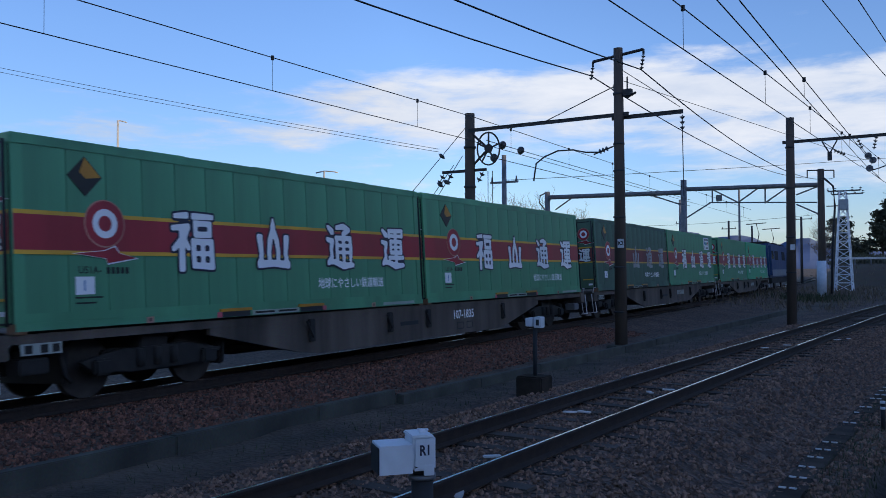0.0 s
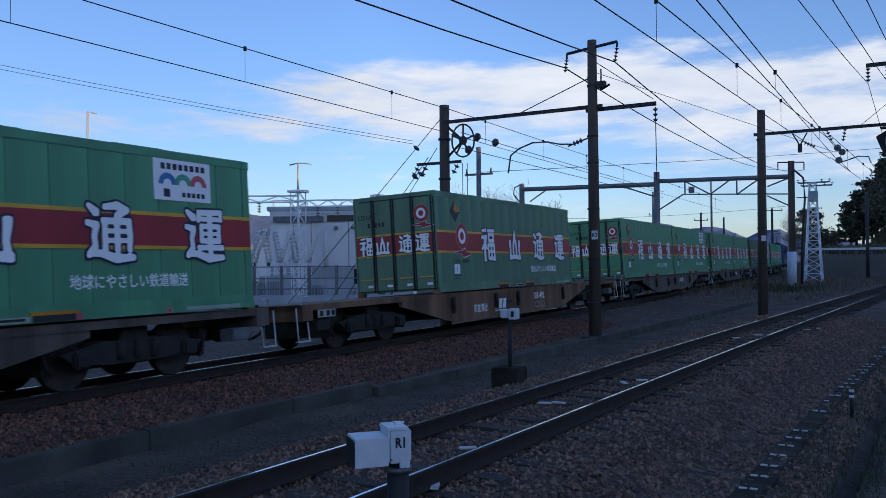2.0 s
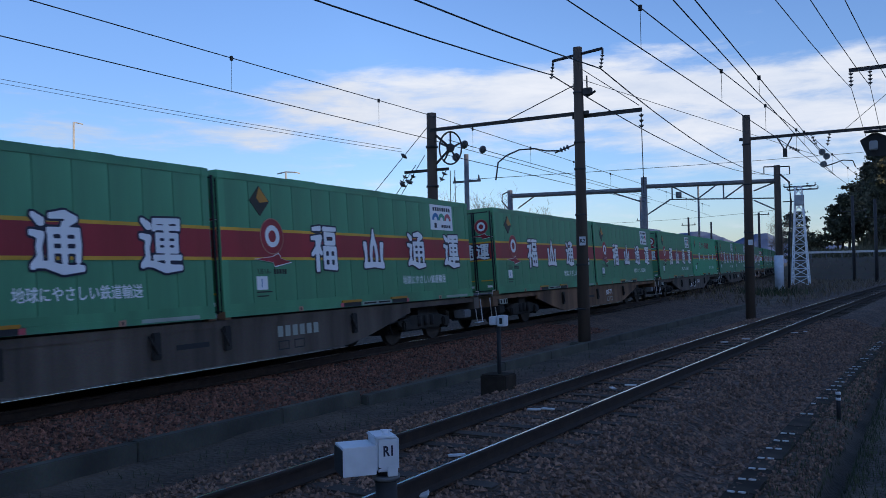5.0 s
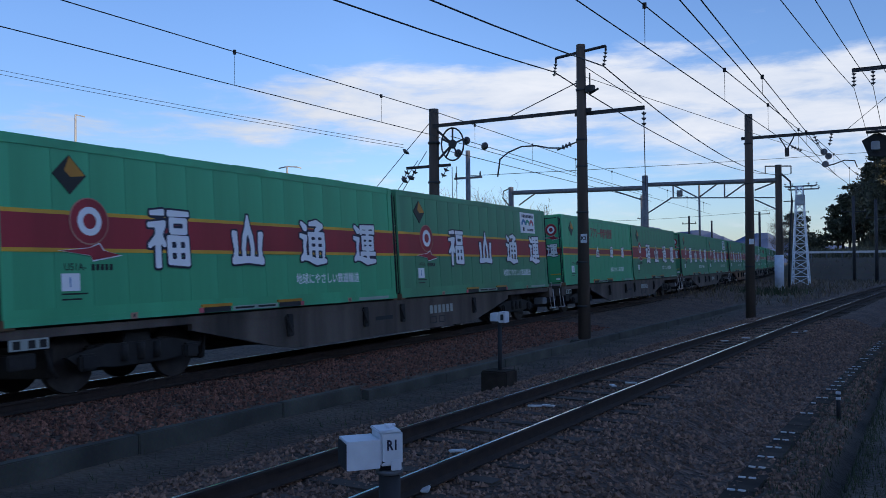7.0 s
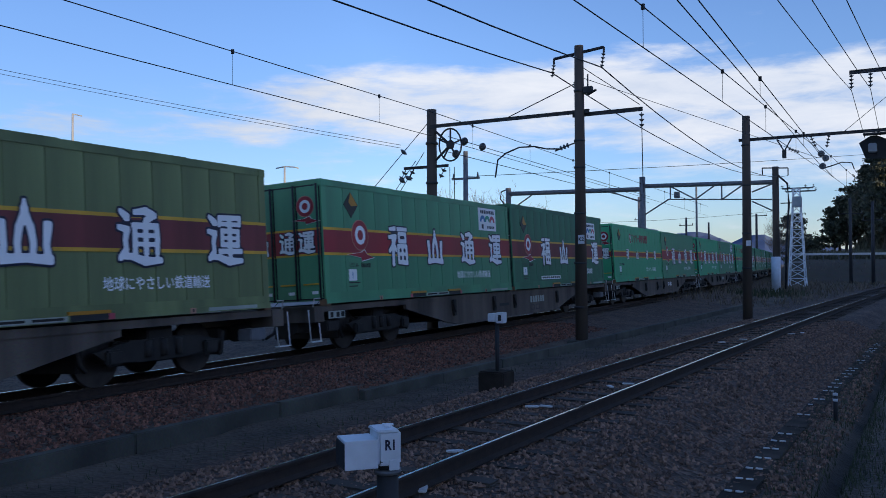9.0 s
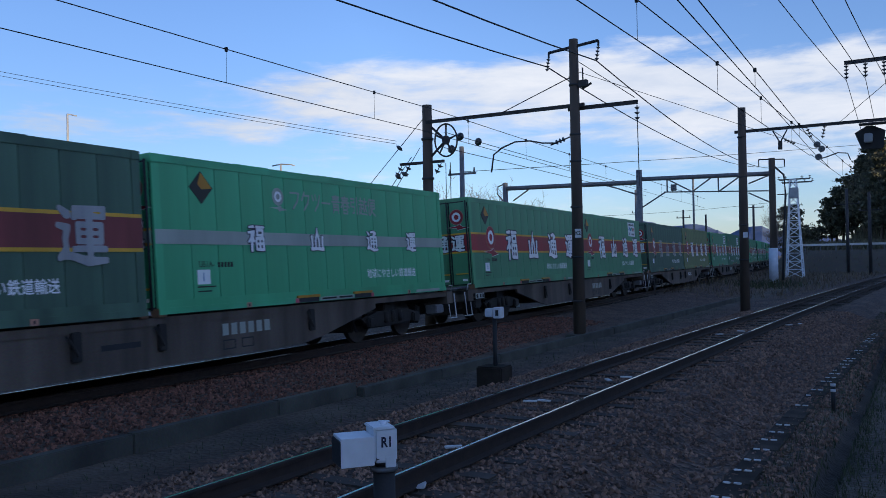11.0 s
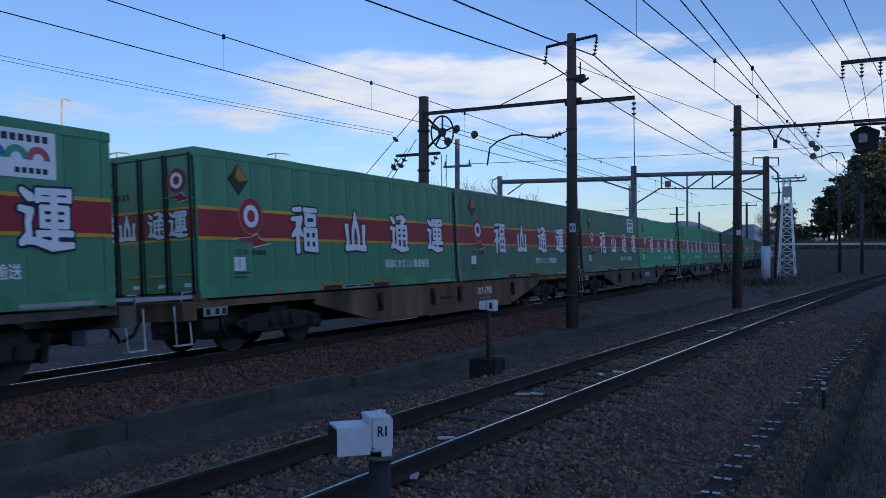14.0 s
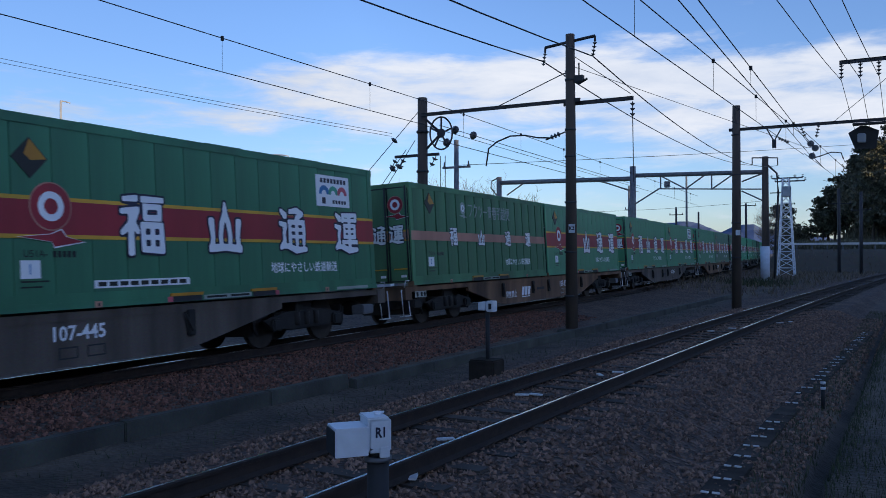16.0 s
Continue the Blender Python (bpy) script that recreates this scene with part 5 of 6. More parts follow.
def wagon(mat, label, number="", logo=False):
    """A long flat wagon; rail level is z = 0, y = 0 is its rear coupling."""
    ob = thing("flat_wagon", label, "flat wagon", group="wagons of the train")
    mid = PITCH / 2
    deck = bmesh.new()
    add_box(deck, -1.10, 1.10, 0.45, PITCH - 0.45, 0.80, 0.915)
    add_box(deck, -1.13, 1.13, 0.45, 0.75, 0.62, 0.91)
    add_box(deck, -1.13, 1.13, PITCH - 0.75, PITCH - 0.45, 0.62, 0.91)
    part("deck", deck, mat, ob)
    for x in (1.0, -1.08):
        out = [(mid - 6.2, 0.80), (mid - 6.2, 0.70), (mid - 4.2, 0.28), (mid - 3.6, 0.20), (mid + 3.6, 0.20), (mid + 4.2, 0.28), (mid + 6.2, 0.70), (mid + 6.2, 0.80)]
        sill = poly_bm(out[::-1], x, x + 0.08)
        part("side_sill", sill, mat, ob)
    part("slot", box(1.07, 1.085, mid - 0.9, mid - 0.2, 0.52, 0.60, 0.004), BOX_DARK, ob)
    part("floor_pan", box(-0.95, 0.95, mid - 4.0, mid + 4.0, 0.30, 0.40), UNDER, ob)
    for y in (mid - 3.9, mid - 1.4, mid + 0.1, mid + 3.8):
        part("stanchion", box(1.08, 1.14, y, y + 0.16, 0.42, 0.82, 0.015), UNDER, ob)
        part("lock_lever", cyl((1.15, y + 0.08, 0.5), (1.16, y - 0.1, 0.78), 0.02, seg=6), UNDER, ob)
    part("data_panel", box(1.125, 1.136, 0.9, 1.45, 0.66, 0.80), PALE, ob)
    for y in (0.95, 1.16, 1.32):
        part("data_writing", box(1.134, 1.1385, y, y + 0.1, 0.68, 0.78), UNDER, ob)
    if number:
        tx = text_bm(number, 0.27, 0.0, bold=0.006)
        tx.transform(Matrix.Translation((1.086, mid + 1.82, 0.63)) @ ON_SIDE)
        part("number", tx, WHITE, ob)
    else:
        for i in range(6):
            part("number_bar", box(1.079, 1.0845, mid + 1.5 + 0.21 * i, mid + 1.64 + 0.21 * i, 0.53, 0.72), PALE, ob)
    for y in (mid + 1.5, mid + 1.95):
        ring = bmesh.new()
        for a in ((y, y + 0.3, 0.30, 0.32), (y, y + 0.3, 0.44, 0.46), (y, y + 0.02, 0.32, 0.44), (y + 0.28, y + 0.3, 0.32, 0.44)):
            add_box(ring, 1.08, 1.0835, *a)
        part("check_box", ring, BOX_DARK if mat is WAGON_GREY else PALE, ob)
    if logo:
        lo = mid if logo is True else mid + logo
        for i, dy in enumerate((0.0, 0.26, 0.52)):
            part("company_mark", poly_bm([(lo + 0.0 + dy, 0.40), (lo + 0.19 + dy, 0.40), (lo + 0.28 + dy, 0.66), (lo + 0.09 + dy, 0.66)], 1.078, 1.0855), WHITE, ob, "pale slanted company mark")
        part("mark_line", box(1.079, 1.0855, lo + 0.02, lo + 0.72, 0.345, 0.37), WHITE, ob)
        tx = text_bm("突放禁止", 0.22, 0.0, bold=0.003)
        tx.transform(Matrix.Translation((1.086, lo - 0.85, 0.46)) @ ON_SIDE)
        part("warning_writing", tx, WHITE, ob)
    # bogies
    for yb in (3.1, PITCH - 3.1):
        for x in (0.86, -0.94):
            fr = poly_bm([(yb - 1.25, 0.50), (yb - 1.05, 0.36), (yb - 0.45, 0.30), (yb + 0.45, 0.30), (yb + 1.05, 0.36), (yb + 1.25, 0.50), (yb + 0.6, 0.62), (yb - 0.6, 0.62)][::-1], x, x + 0.08)
            part("bogie_frame", fr, UNDER, ob)
        part("bogie_core", box(-0.72, 0.72, yb - 0.72, yb + 0.72, 0.26, 0.62, 0.03), UNDER, ob)
        for dy in (-1.42, 1.36):
            part("brake_beam", box(-0.8, 0.8, yb + dy, yb + dy + 0.1, 0.24, 0.66, 0.02), UNDER, ob)
        part("bolster", box(-0.9, 0.9, yb - 0.25, yb + 0.25, 0.45, 0.80, 0.02), UNDER, ob)
        for dy in (-0.95, 0.95):
            ax = part("axle", cyl((-0.95, yb + dy, 0.405), (0.95, yb + dy, 0.405), 0.075, seg=10), UNDER, ob)
            for x in (-0.62, 0.51):
                w = bmesh.new()
                add_cyl(w, (x, yb + dy, 0.405), (x + 0.11, yb + dy, 0.405), 0.405, seg=24)
                part("wheel", w, WHEEL, ax)
            part("axle_box", box(0.93, 1.04, yb + dy - 0.14, yb + dy + 0.14, 0.3, 0.52, 0.03), UNDER, ob)
        for dy in (-0.3, 0.0, 0.3):
            part("spring", cyl((0.95, yb + dy, 0.36), (0.95, yb + dy, 0.6), 0.06, seg=8), UNDER, ob)
        part("brake_cylinder", cyl((0.3, yb + 1.5, 0.55), (0.3, yb + 2.1, 0.55), 0.13, seg=10), UNDER, ob)
        for dy in (-1.45, 1.45):
            part("brake_gear", tube([(0.8, yb + dy, 0.62), (0.82, yb + dy * 0.96, 0.35), (0.82, yb + dy * 0.9, 0.25)], 0.03, 6), UNDER, ob)
    # ends: coupler, hoses, steps
    for y, sgn in ((0.0, 1), (PITCH, -1)):
        part("coupler", box(-0.14, 0.14, min(y, y + sgn * 0.5), max(y, y + sgn * 0.5), 0.70, 0.96, 0.03), UNDER, ob)
        part("hose", tube([(0.35, y + sgn * 0.4, 0.75), (0.4, y + sgn * 0.15, 0.45), (0.3, y + sgn * 0.02, 0.36)], 0.03, 6), UNDER, ob)
        part("end_cylinder", cyl((0.55, y + sgn * 0.5, 0.55), (0.55, y + sgn * 1.1, 0.55), 0.15, seg=12), UNDER, ob)
        part("end_box", box(0.8, 1.1, min(y + sgn * 1.3, y + sgn * 0.9), max(y + sgn * 1.3, y + sgn * 0.9), 0.42, 0.62, 0.02), GALV_DULL if sgn < 0 else UNDER, ob)
        part("step", tube([(1.1, y + sgn * 0.30, 0.86), (1.13, y + sgn * 0.30, 0.26), (1.13, y + sgn * 0.62, 0.26), (1.1, y + sgn * 0.62, 0.60)], 0.013, 6), STEEL_WHITE, ob, "white-painted wire step")
        part("step_tread", box(1.05, 1.16, min(y + sgn * 0.30, y + sgn * 0.62), max(y + sgn * 0.30, y + sgn * 0.62), 0.25, 0.27, 0.003), STEEL_WHITE, ob)
        part("rail_hook", tube([(1.1, y + sgn * 0.45, 0.9), (1.14, y + sgn * 0.45, 1.06), (1.14, y + sgn * 0.62, 1.06)], 0.014, 5), STEEL_WHITE, ob)
    if number == "107-1795":
        ladder = bmesh.new()
        for x in (0.35, 0.85):
            add_cyl(ladder, (x, PITCH - 0.42, 0.9), (x, PITCH - 0.42, 1.75), 0.018, seg=6)
        add_cyl(ladder, (0.35, PITCH - 0.42, 1.75), (0.85, PITCH - 0.42, 1.75), 0.018, seg=6)
        part("hand_rail", ladder, YELLOW, ob, "yellow end rail")
    return ob


def locomotive():
    ob = thing("electric_locomotive", "blue and grey electric locomotive at the head of the train", "locomotive")
    body = bmesh.new()
    add_box(body, -1.3, 1.3, 0.6, 17.6, 0.95, 3.55)
    bmesh.ops.bevel(body, geom=body.edges[:], offset=0.18, segments=2, affect="EDGES")
    part("body", body, LOCO_BLUE, ob)
    part("waist_band", box(1.29, 1.312, 0.8, 17.4, 1.05, 1.55), LOCO_GREY, ob)
    part("underframe", box(-1.2, 1.2, 0.8, 17.4, 0.5, 0.94, 0.04), UNDER, ob)
    for y in (1.0, 15.8):
        part("cab_window", box(1.28, 1.315, y, y + 1.2, 2.35, 3.0, 0.02), GLASS_DARK, ob)
    part("end_window", box(-0.9, 0.9, 0.585, 0.62, 2.35, 3.05, 0.02), GLASS_DARK, ob)
    part("end_panel", box(-1.0, 1.0, 0.585, 0.62, 1.1, 1.7, 0.02), WHITE, ob)
    for y in (3.0, 8.0, 13.0):
        part("vent_grille", box(1.295, 1.32, y, y + 2.2, 2.3, 3.0, 0.01), UNDER, ob)
        part("roof_equipment", box(-0.8, 0.8, y, y + 2.4, 3.5, 3.8, 0.06), UNDER, ob)
        for x in (-0.62, 0.51):
            part("wheel", cyl((x, y, 0.5), (x + 0.11, y, 0.5), 0.5, seg=20), WHEEL, ob)
    for y in (4.0, 14.0):
        part("pantograph", tube([(0, y, 3.8), (0, y + 1.3, 4.5), (0, y, 5.25)], 0.035, 6), IRON, ob)
        part("collector_bow", cyl((-0.75, y, 5.28), (0.75, y, 5.28), 0.04, seg=6), IRON, ob)
    return ob


STD = ("green freight container with a red band and white emblems", GREEN, RED, {})
BRIGHT = ("bright green freight container with a red band and white emblems", GREEN_B, RED, {"shift": -0.12, "smooth": True})
POSTER = ("green freight container with a red band and an advertising panel", GREEN, RED, {"poster": True})
TITLED = ("bright green freight container with a thin band and red writing", GREEN_B, RED, {"style": "thin"})
DIRTY = ("dirt-darkened green freight container with a dull red band", DARKGREEN, RED_F, {"grubby": True})
DIRTY_P = ("dull green freight container with a faded advertising panel", GREEN_DULL, RED_F, {"poster": True, "notice": 2.35, "tall": 0.12})
FADED = ("sun-faded green freight container with a dull red band", GREEN_F, RED, {})
FADED_P = ("sun-faded green freight container with an advertising panel", GREEN_F, RED, {"poster": True})
OLD = ("olive weathered freight container with a dull red band", OLIVE, RED_F, {})
RIBBED = ("sage green ribbed freight container with a pale pink band", RIBBED_GREEN, PINK, {"style": "thin", "ribs": 15, "grubby": True})
PLAIN = ("light green freight container with a pale silver band", GREEN_B, PALE, {"style": "thin"})
NOTICE = ("green freight container with an advertising panel and a notice strip", GREEN_D, RED, {"poster": True, "notice": 1.95, "tall": 0.11})
# wagon by wagon from the locomotive back: rear load, front load, frame colour, number, company mark
TRAIN = [
    (STD, BRIGHT, WAGON_GREY, "", False), (DIRTY, POSTER, WAGON_GREY, "", False), (STD, STD, WAGON_GREY, "107-1835", False),
    (STD, POSTER, WAGON_GREY, "107-1905", False), (None, FADED, WAGON_BROWN, "107-492", -1.4), (POSTER, POSTER, WAGON_GREY, "", False),
    (POSTER, TITLED, WAGON_GREY, "107-971", True), (STD, POSTER, WAGON_BROWN, "107-771", False), (STD, POSTER, WAGON_GREY, "", False),
    (TITLED, STD, WAGON_GREY, "", False), (BRIGHT, POSTER, WAGON_GREY, "", False), (TITLED, STD, WAGON_GREY, "107-1887", False),
    (POSTER, DIRTY_P, WAGON_GREY, "", False), (DIRTY, OLD, WAGON_GREY, "104-1017", False), (STD, POSTER, WAGON_GREY, "", False),
    (DIRTY, PLAIN, WAGON_GREY, "", False), (BRIGHT, STD, WAGON_GREY, "107-1409", False), (FADED_P, BRIGHT, WAGON_GREY, "107-1617", False),
    (STD, FADED, WAGON_BROWN, "107-1795", False), (STD, POSTER, WAGON_GREY, "107-2104", False), (RIBBED, STD, WAGON_BROWN, "107-935", -2.3),
    (POSTER, NOTICE, WAGON_GREY, "107-445", False),
]
MADE = {}
MOVERS = []      # thing, its place along its wagon, wagon index, height


def load(kind):
    if kind[0] not in MADE:
        MADE[kind[0]] = container(kind[1], kind[2], kind[0], **kind[3])
        return MADE[kind[0]]
    return copy_thing(MADE[kind[0]], Matrix.Identity(4))


def build_train():
    plain = {}
    for k, (rear, front, mat, number, logo) in enumerate(TRAIN):
        tone = "grey-brown" if mat is WAGON_GREY else "rust-brown"
        label = f"{tone} bogie flat wagon carrying freight containers" if rear else "rust-brown bogie flat wagon with one container amidships"
        key = (mat.name, number, logo)
        if key in plain:
            w = copy_thing(plain[key], Matrix.Identity(4))
        else:
            w = plain[key] = wagon(mat, label, number, logo)
        MOVERS.append((w, 0.0, k, 0.0))
        if rear is None:
            MOVERS.append((load(front), 5.65, k, BOT))
        else:
            MOVERS.append((load(rear), 0.83, k, BOT))
            MOVERS.append((load(front), 10.31, k, BOT))
    MOVERS.append((locomotive(), 0.0, -1, 0.0))


build_train()


# ---- substation beyond the tracks ----
def substation():
    def tower(x, y, h, w, spike=0.0):
        ob = thing("lattice_mast", "galvanised lattice mast of the electric substation", "lattice mast", (x, y, -0.55), "substation masts")
        part("mast", lattice_bm(-w, w, -w, w, 0, h, int(h / 0.55), 0.032), GALV, ob)
        part("cap", box(-w - 0.15, w + 0.15, -w - 0.1, w + 0.1, h - 0.12, h, 0.01), GALV, ob)
        if spike:
            part("lightning_rod", cyl((0, 0, h), (0, 0, h + spike), 0.06, 0.045, 8), TRANSFORMER, ob)
            arm = 0.55 if spike < 2 else 0.22
            part("rod_arm", tube([(-arm if spike < 2 else 0.0, 0, h + spike - 0.06), (0, 0, h + spike), (arm, 0.1, h + spike - 0.05), (arm + 0.25, 0.15, h + spike - 0.12)], 0.035, 6), TRANSFORMER, ob)
        return ob
    tower(-35.8, 26.3, 7.1, 0.29, 2.55)
    tower(-35.2, 29.0, 6.0, 0.28, 1.3)
    tower(-44.9, 31.3, 6.7, 0.34)
    tower(-30.3, 30.5, 5.9, 0.25)
    tower(-28.6, 33.4, 5.95, 0.27, 1.4)
    tower(-24.8, 35.1, 5.65, 0.16)
    tower(-40.0, 22.5, 6.5, 0.3)
    for a, b in (((-35.8, 26.3, 6.2), (-42.5, 21.0, 6.0)), ((-35.2, 29.0, 5.2), (-28.6, 33.4, 5.25)), ((-28.6, 33.4, 5.0), (-24.8, 35.1, 5.0)), ((-44.9, 31.3, 5.6), (-35.2, 29.0, 4.9)), ((-35.2, 29.0, 4.6), (-30.3, 30.5, 4.9))):
        ob = thing("bus_beam", "galvanised trussed beam with hanging insulators", "steel beam", (0, 0, -0.45), "substation beams")
        a, b = Vector(a), Vector(b)
        tr = bmesh.new()
        for dz in (0.0, 0.32):
            add_cyl(tr, a + Vector((0, 0, dz)), b + Vector((0, 0, dz)), 0.045, seg=5)
        for i in range(8):
            add_cyl(tr, a.lerp(b, i / 8) + Vector((0, 0, 0.32 * (i % 2))), a.lerp(b, (i + 1) / 8) + Vector((0, 0, 0.32 * ((i + 1) % 2))), 0.028, seg=4)
        part("truss", tr, GALV, ob)
        for i in (2, 4, 6):
            p = a.lerp(b, i / 8)
            part("insulator", insulator_bm(p, p - Vector((0, 0, 0.55)), 4, 0.12), GALV_DULL, ob)
    rng = random.Random(21)
    spots = [(-43.5 + i * 1.75, 24.2 + i * 1.15 + rng.uniform(-0.5, 0.5)) for i in range(9)] + [(-29.9, 31.2), (-28.6, 31.6), (-27.5, 32.4)]
    for i, (x, y) in enumerate(spots):
        ob = thing("bushing", "pale slanted insulator bushing on a steel stand", "bushing", (x, y, -0.55), "substation bushings")
        part("stand", lattice_bm(-0.3, 0.3, -0.3, 0.3, 0, 2.3, 4, 0.03), GALV, ob)
        for dx in (-0.35, 0.35):
            part("porcelain", insulator_bm((dx, 0, 2.3), (dx * 2.6, 0.2, 3.9), 9, 0.17), WALL_WHITE, ob)
            part("bushing_core", cyl((dx, 0, 2.25), (dx * 2.6, 0.2, 3.9), 0.12, 0.07, 8), WALL_WHITE, ob)
    for i, (x, y, w, h) in enumerate(((-41.5, 21.8, 1.1, 2.6), (-38.6, 23.8, 0.9, 2.2), (-36.8, 25.4, 0.7, 1.7), (-34.3, 28.0, 0.6, 1.9), (-32.6, 29.9, 0.55, 1.8), (-28.9, 31.8, 0.6, 1.6), (-25.4, 31.4, 0.5, 1.5), (-23.4, 32.3, 0.75, 1.25), (-27.0, 30.2, 0.45, 1.7))):
        ob = thing("transformer", "pale grey transformer cabinet with cooling fins", "transformer", (x, y, -0.6), "substation cabinets")
        part("tank", box(-w, w, -w * 0.7, w * 0.7, 0, h, 0.05), TRANSFORMER, ob)
        for k in range(6):
            part("cooling_fin", box(-w + 0.1 + k * w * 0.34, -w + 0.16 + k * w * 0.34, -w * 0.7 - 0.22, -w * 0.7, 0.3, h - 0.3), TRANSFORMER, ob)
        part("access_door", box(w, w + 0.03, -w * 0.4, w * 0.4, 0.25, h - 0.4, 0.01), BOX_DARK if i % 2 else WALL_GREY, ob)
    fence = thing("fence", "grey steel fence on a low concrete wall", "fence", kind="structure")
    for i in range(26):
        x, y = -40.5 + i * 1.0, 17.6 + i * 0.62
        part("post", box(x - 0.05, x + 0.05, y - 0.05, y + 0.05, -0.5, 1.55), GALV_DULL, fence)
    for z in (0.55, 1.0, 1.5):
        part("rail", cyl((-40.5, 17.6, z), (-15.5, 33.1, z), 0.025, seg=5), GALV_DULL, fence)
    wall = bmesh.new()
    m = Matrix.Translation((-28, 25.35, 0)) @ Matrix.Rotation(math.atan2(0.62, 1.0), 4, "Z")
    add_box(wall, -15, 15, -0.1, 0.1, -0.6, 0.28, m)
    part("base_wall", wall, WALL_GREY, fence)
    ob = thing("switch_gallery", "grey steel gallery with bus bars and ladders", "steel gallery", (-33.8, 27.0, -0.6))
    gal = bmesh.new()
    for x in (-5.0, -2.5, 0, 2.5, 5.0):
        add_cyl(gal, (x, x * 0.62, 0), (x, x * 0.62, 2.75), 0.05, seg=6)
    for z in (2.1, 2.75):
        add_cyl(gal, (-5, -3.1, z), (5, 3.1, z), 0.05, seg=6)
    part("gallery_frame", gal, GALV_DULL, ob)
    for x in (-4.2, -1.0, 3.4):
        lad = bmesh.new()
        for dx in (-0.2, 0.2):
            add_cyl(lad, (x + dx, x * 0.62 - 0.3, 0), (x + dx, x * 0.62 - 0.3, 2.7), 0.02, seg=5)
        for k in range(9):
            add_cyl(lad, (x - 0.2, x * 0.62 - 0.3, 0.25 + 0.28 * k), (x + 0.2, x * 0.62 - 0.3, 0.25 + 0.28 * k), 0.016, seg=4)
        part("ladder", lad, BOX_DARK, ob)


substation()


def building(name, label, at, yaw, w, d, h, wall, rows, cols, roof_h=0.25, tower=None):
    ob = thing(name, label, "building", (at[0], at[1], -0.6))
    ob.rotation_euler = (0, 0, radians(yaw))
    part("wall", box(-w / 2, w / 2, 0, d, 0, h), wall, ob)
    part("roof", box(-w / 2 - 0.15, w / 2 + 0.15, -0.15, d + 0.15, h, h + roof_h, 0.03), WALL_GREY if wall is not WALL_ORANGE else WALL_ORANGE, ob)
    for r in range(rows):
        for c in range(cols):
            x, z = -w / 2 + w * (c + 0.5) / cols, h * (r + 0.55) / max(rows, 1)
            win = part("window", box(x - w / cols * 0.28, x + w / cols * 0.28, -0.06, 0.04, z - 0.45, z + 0.45, 0.01), WALL_GREY, ob)
            part("pane", box(x - w / cols * 0.25, x + w / cols * 0.25, -0.075, 0.0, z - 0.4, z + 0.4), GLASS_DARK, win)
    if tower:
        part("roof_block", box(*tower), wall, ob)
    return ob


building("ochre_building", "low ochre building lit by the evening sun", (-69.0, 47.0), 31, 17, 9, 4.1, WALL_ORANGE, 1, 4, tower=(-4.9, -2.2, 1, 5, 4.2, 5.4))
building("control_house", "white flat-roofed substation control house", (-28.9, 37.4), 30, 8.0, 6, 5.15, WALL_WHITE, 0, 1)


def house_details():
    ob = thing("louvre_panel", "dark louvre band and lamps high on the white wall", "wall louvre", (-28.9, 37.4, -0.6))
    ob.rotation_euler = (0, 0, radians(30))
    part("louvre", box(-0.8, 1.9, -0.06, -0.01, 4.55, 4.9, 0.01), GLASS_DARK, ob)
    part("louvre", box(2.6, 3.7, -0.06, -0.01, 4.55, 4.9, 0.01), GLASS_DARK, ob)
    # dull grey here paints in the shadow band of the ledge
    part("ledge", box(-3.8, -1.0, -0.25, -0.01, 4.55, 4.85, 0.02), GALV_DULL, ob)
    part("ledge", box(-3.95, 3.95, -0.12, -0.005, 5.0, 5.12, 0.01), WALL_WHITE, ob)
    for x in (-0.3, 0.65, 1.6):
        part("lamp", box(x - 0.1, x + 0.1, -0.2, -0.01, 4.1, 4.28, 0.02), GALV_DULL, ob)
    part("roof_rail", cyl((-3.9, -0.05, 5.75), (3.9, -0.05, 5.75), 0.03, seg=5), GALV, ob)
    for x in (-3.8, -1.9, 0.0, 1.9, 3.8):
        part("rail_post", cyl((x, -0.05, 5.38), (x, -0.05, 5.75), 0.025, seg=5), GALV, ob)
    part("down_pipe", cyl((-0.85, -0.14, 2.0), (-0.85, -0.14, 4.0), 0.12, seg=8), WALL_WHITE, ob)
    for x in (-2.7, -1.7, 0.4):
        part("wall_joint", box(x - 0.02, x + 0.02, -0.02, -0.003, 0.1, 4.5), GALV_DULL, ob)
    part("plinth", box(-3.95, 3.95, -0.1, -0.005, 0.0, 2.0, 0.01), WALL_GREY, ob)
    part("door", box(0.7, 1.5, -0.15, -0.09, 0.1, 1.9, 0.01), GLASS_DARK, ob)


house_details()
building("far_house", "pale apartment block far beyond the tracks", (-92.0, 88.0), 44, 16, 10, 4.6, WALL_WHITE, 1, 6)
building("far_house", "pale low warehouse far beyond the tracks", (-70.0, 75.0), 42, 22, 10, 4.2, WALL_WHITE, 1, 8)
building("far_shed", "small pale building at the foot of the mountains", (-49.0, 210.0), 12, 9, 8, 6.0, WALL_WHITE, 1, 4)


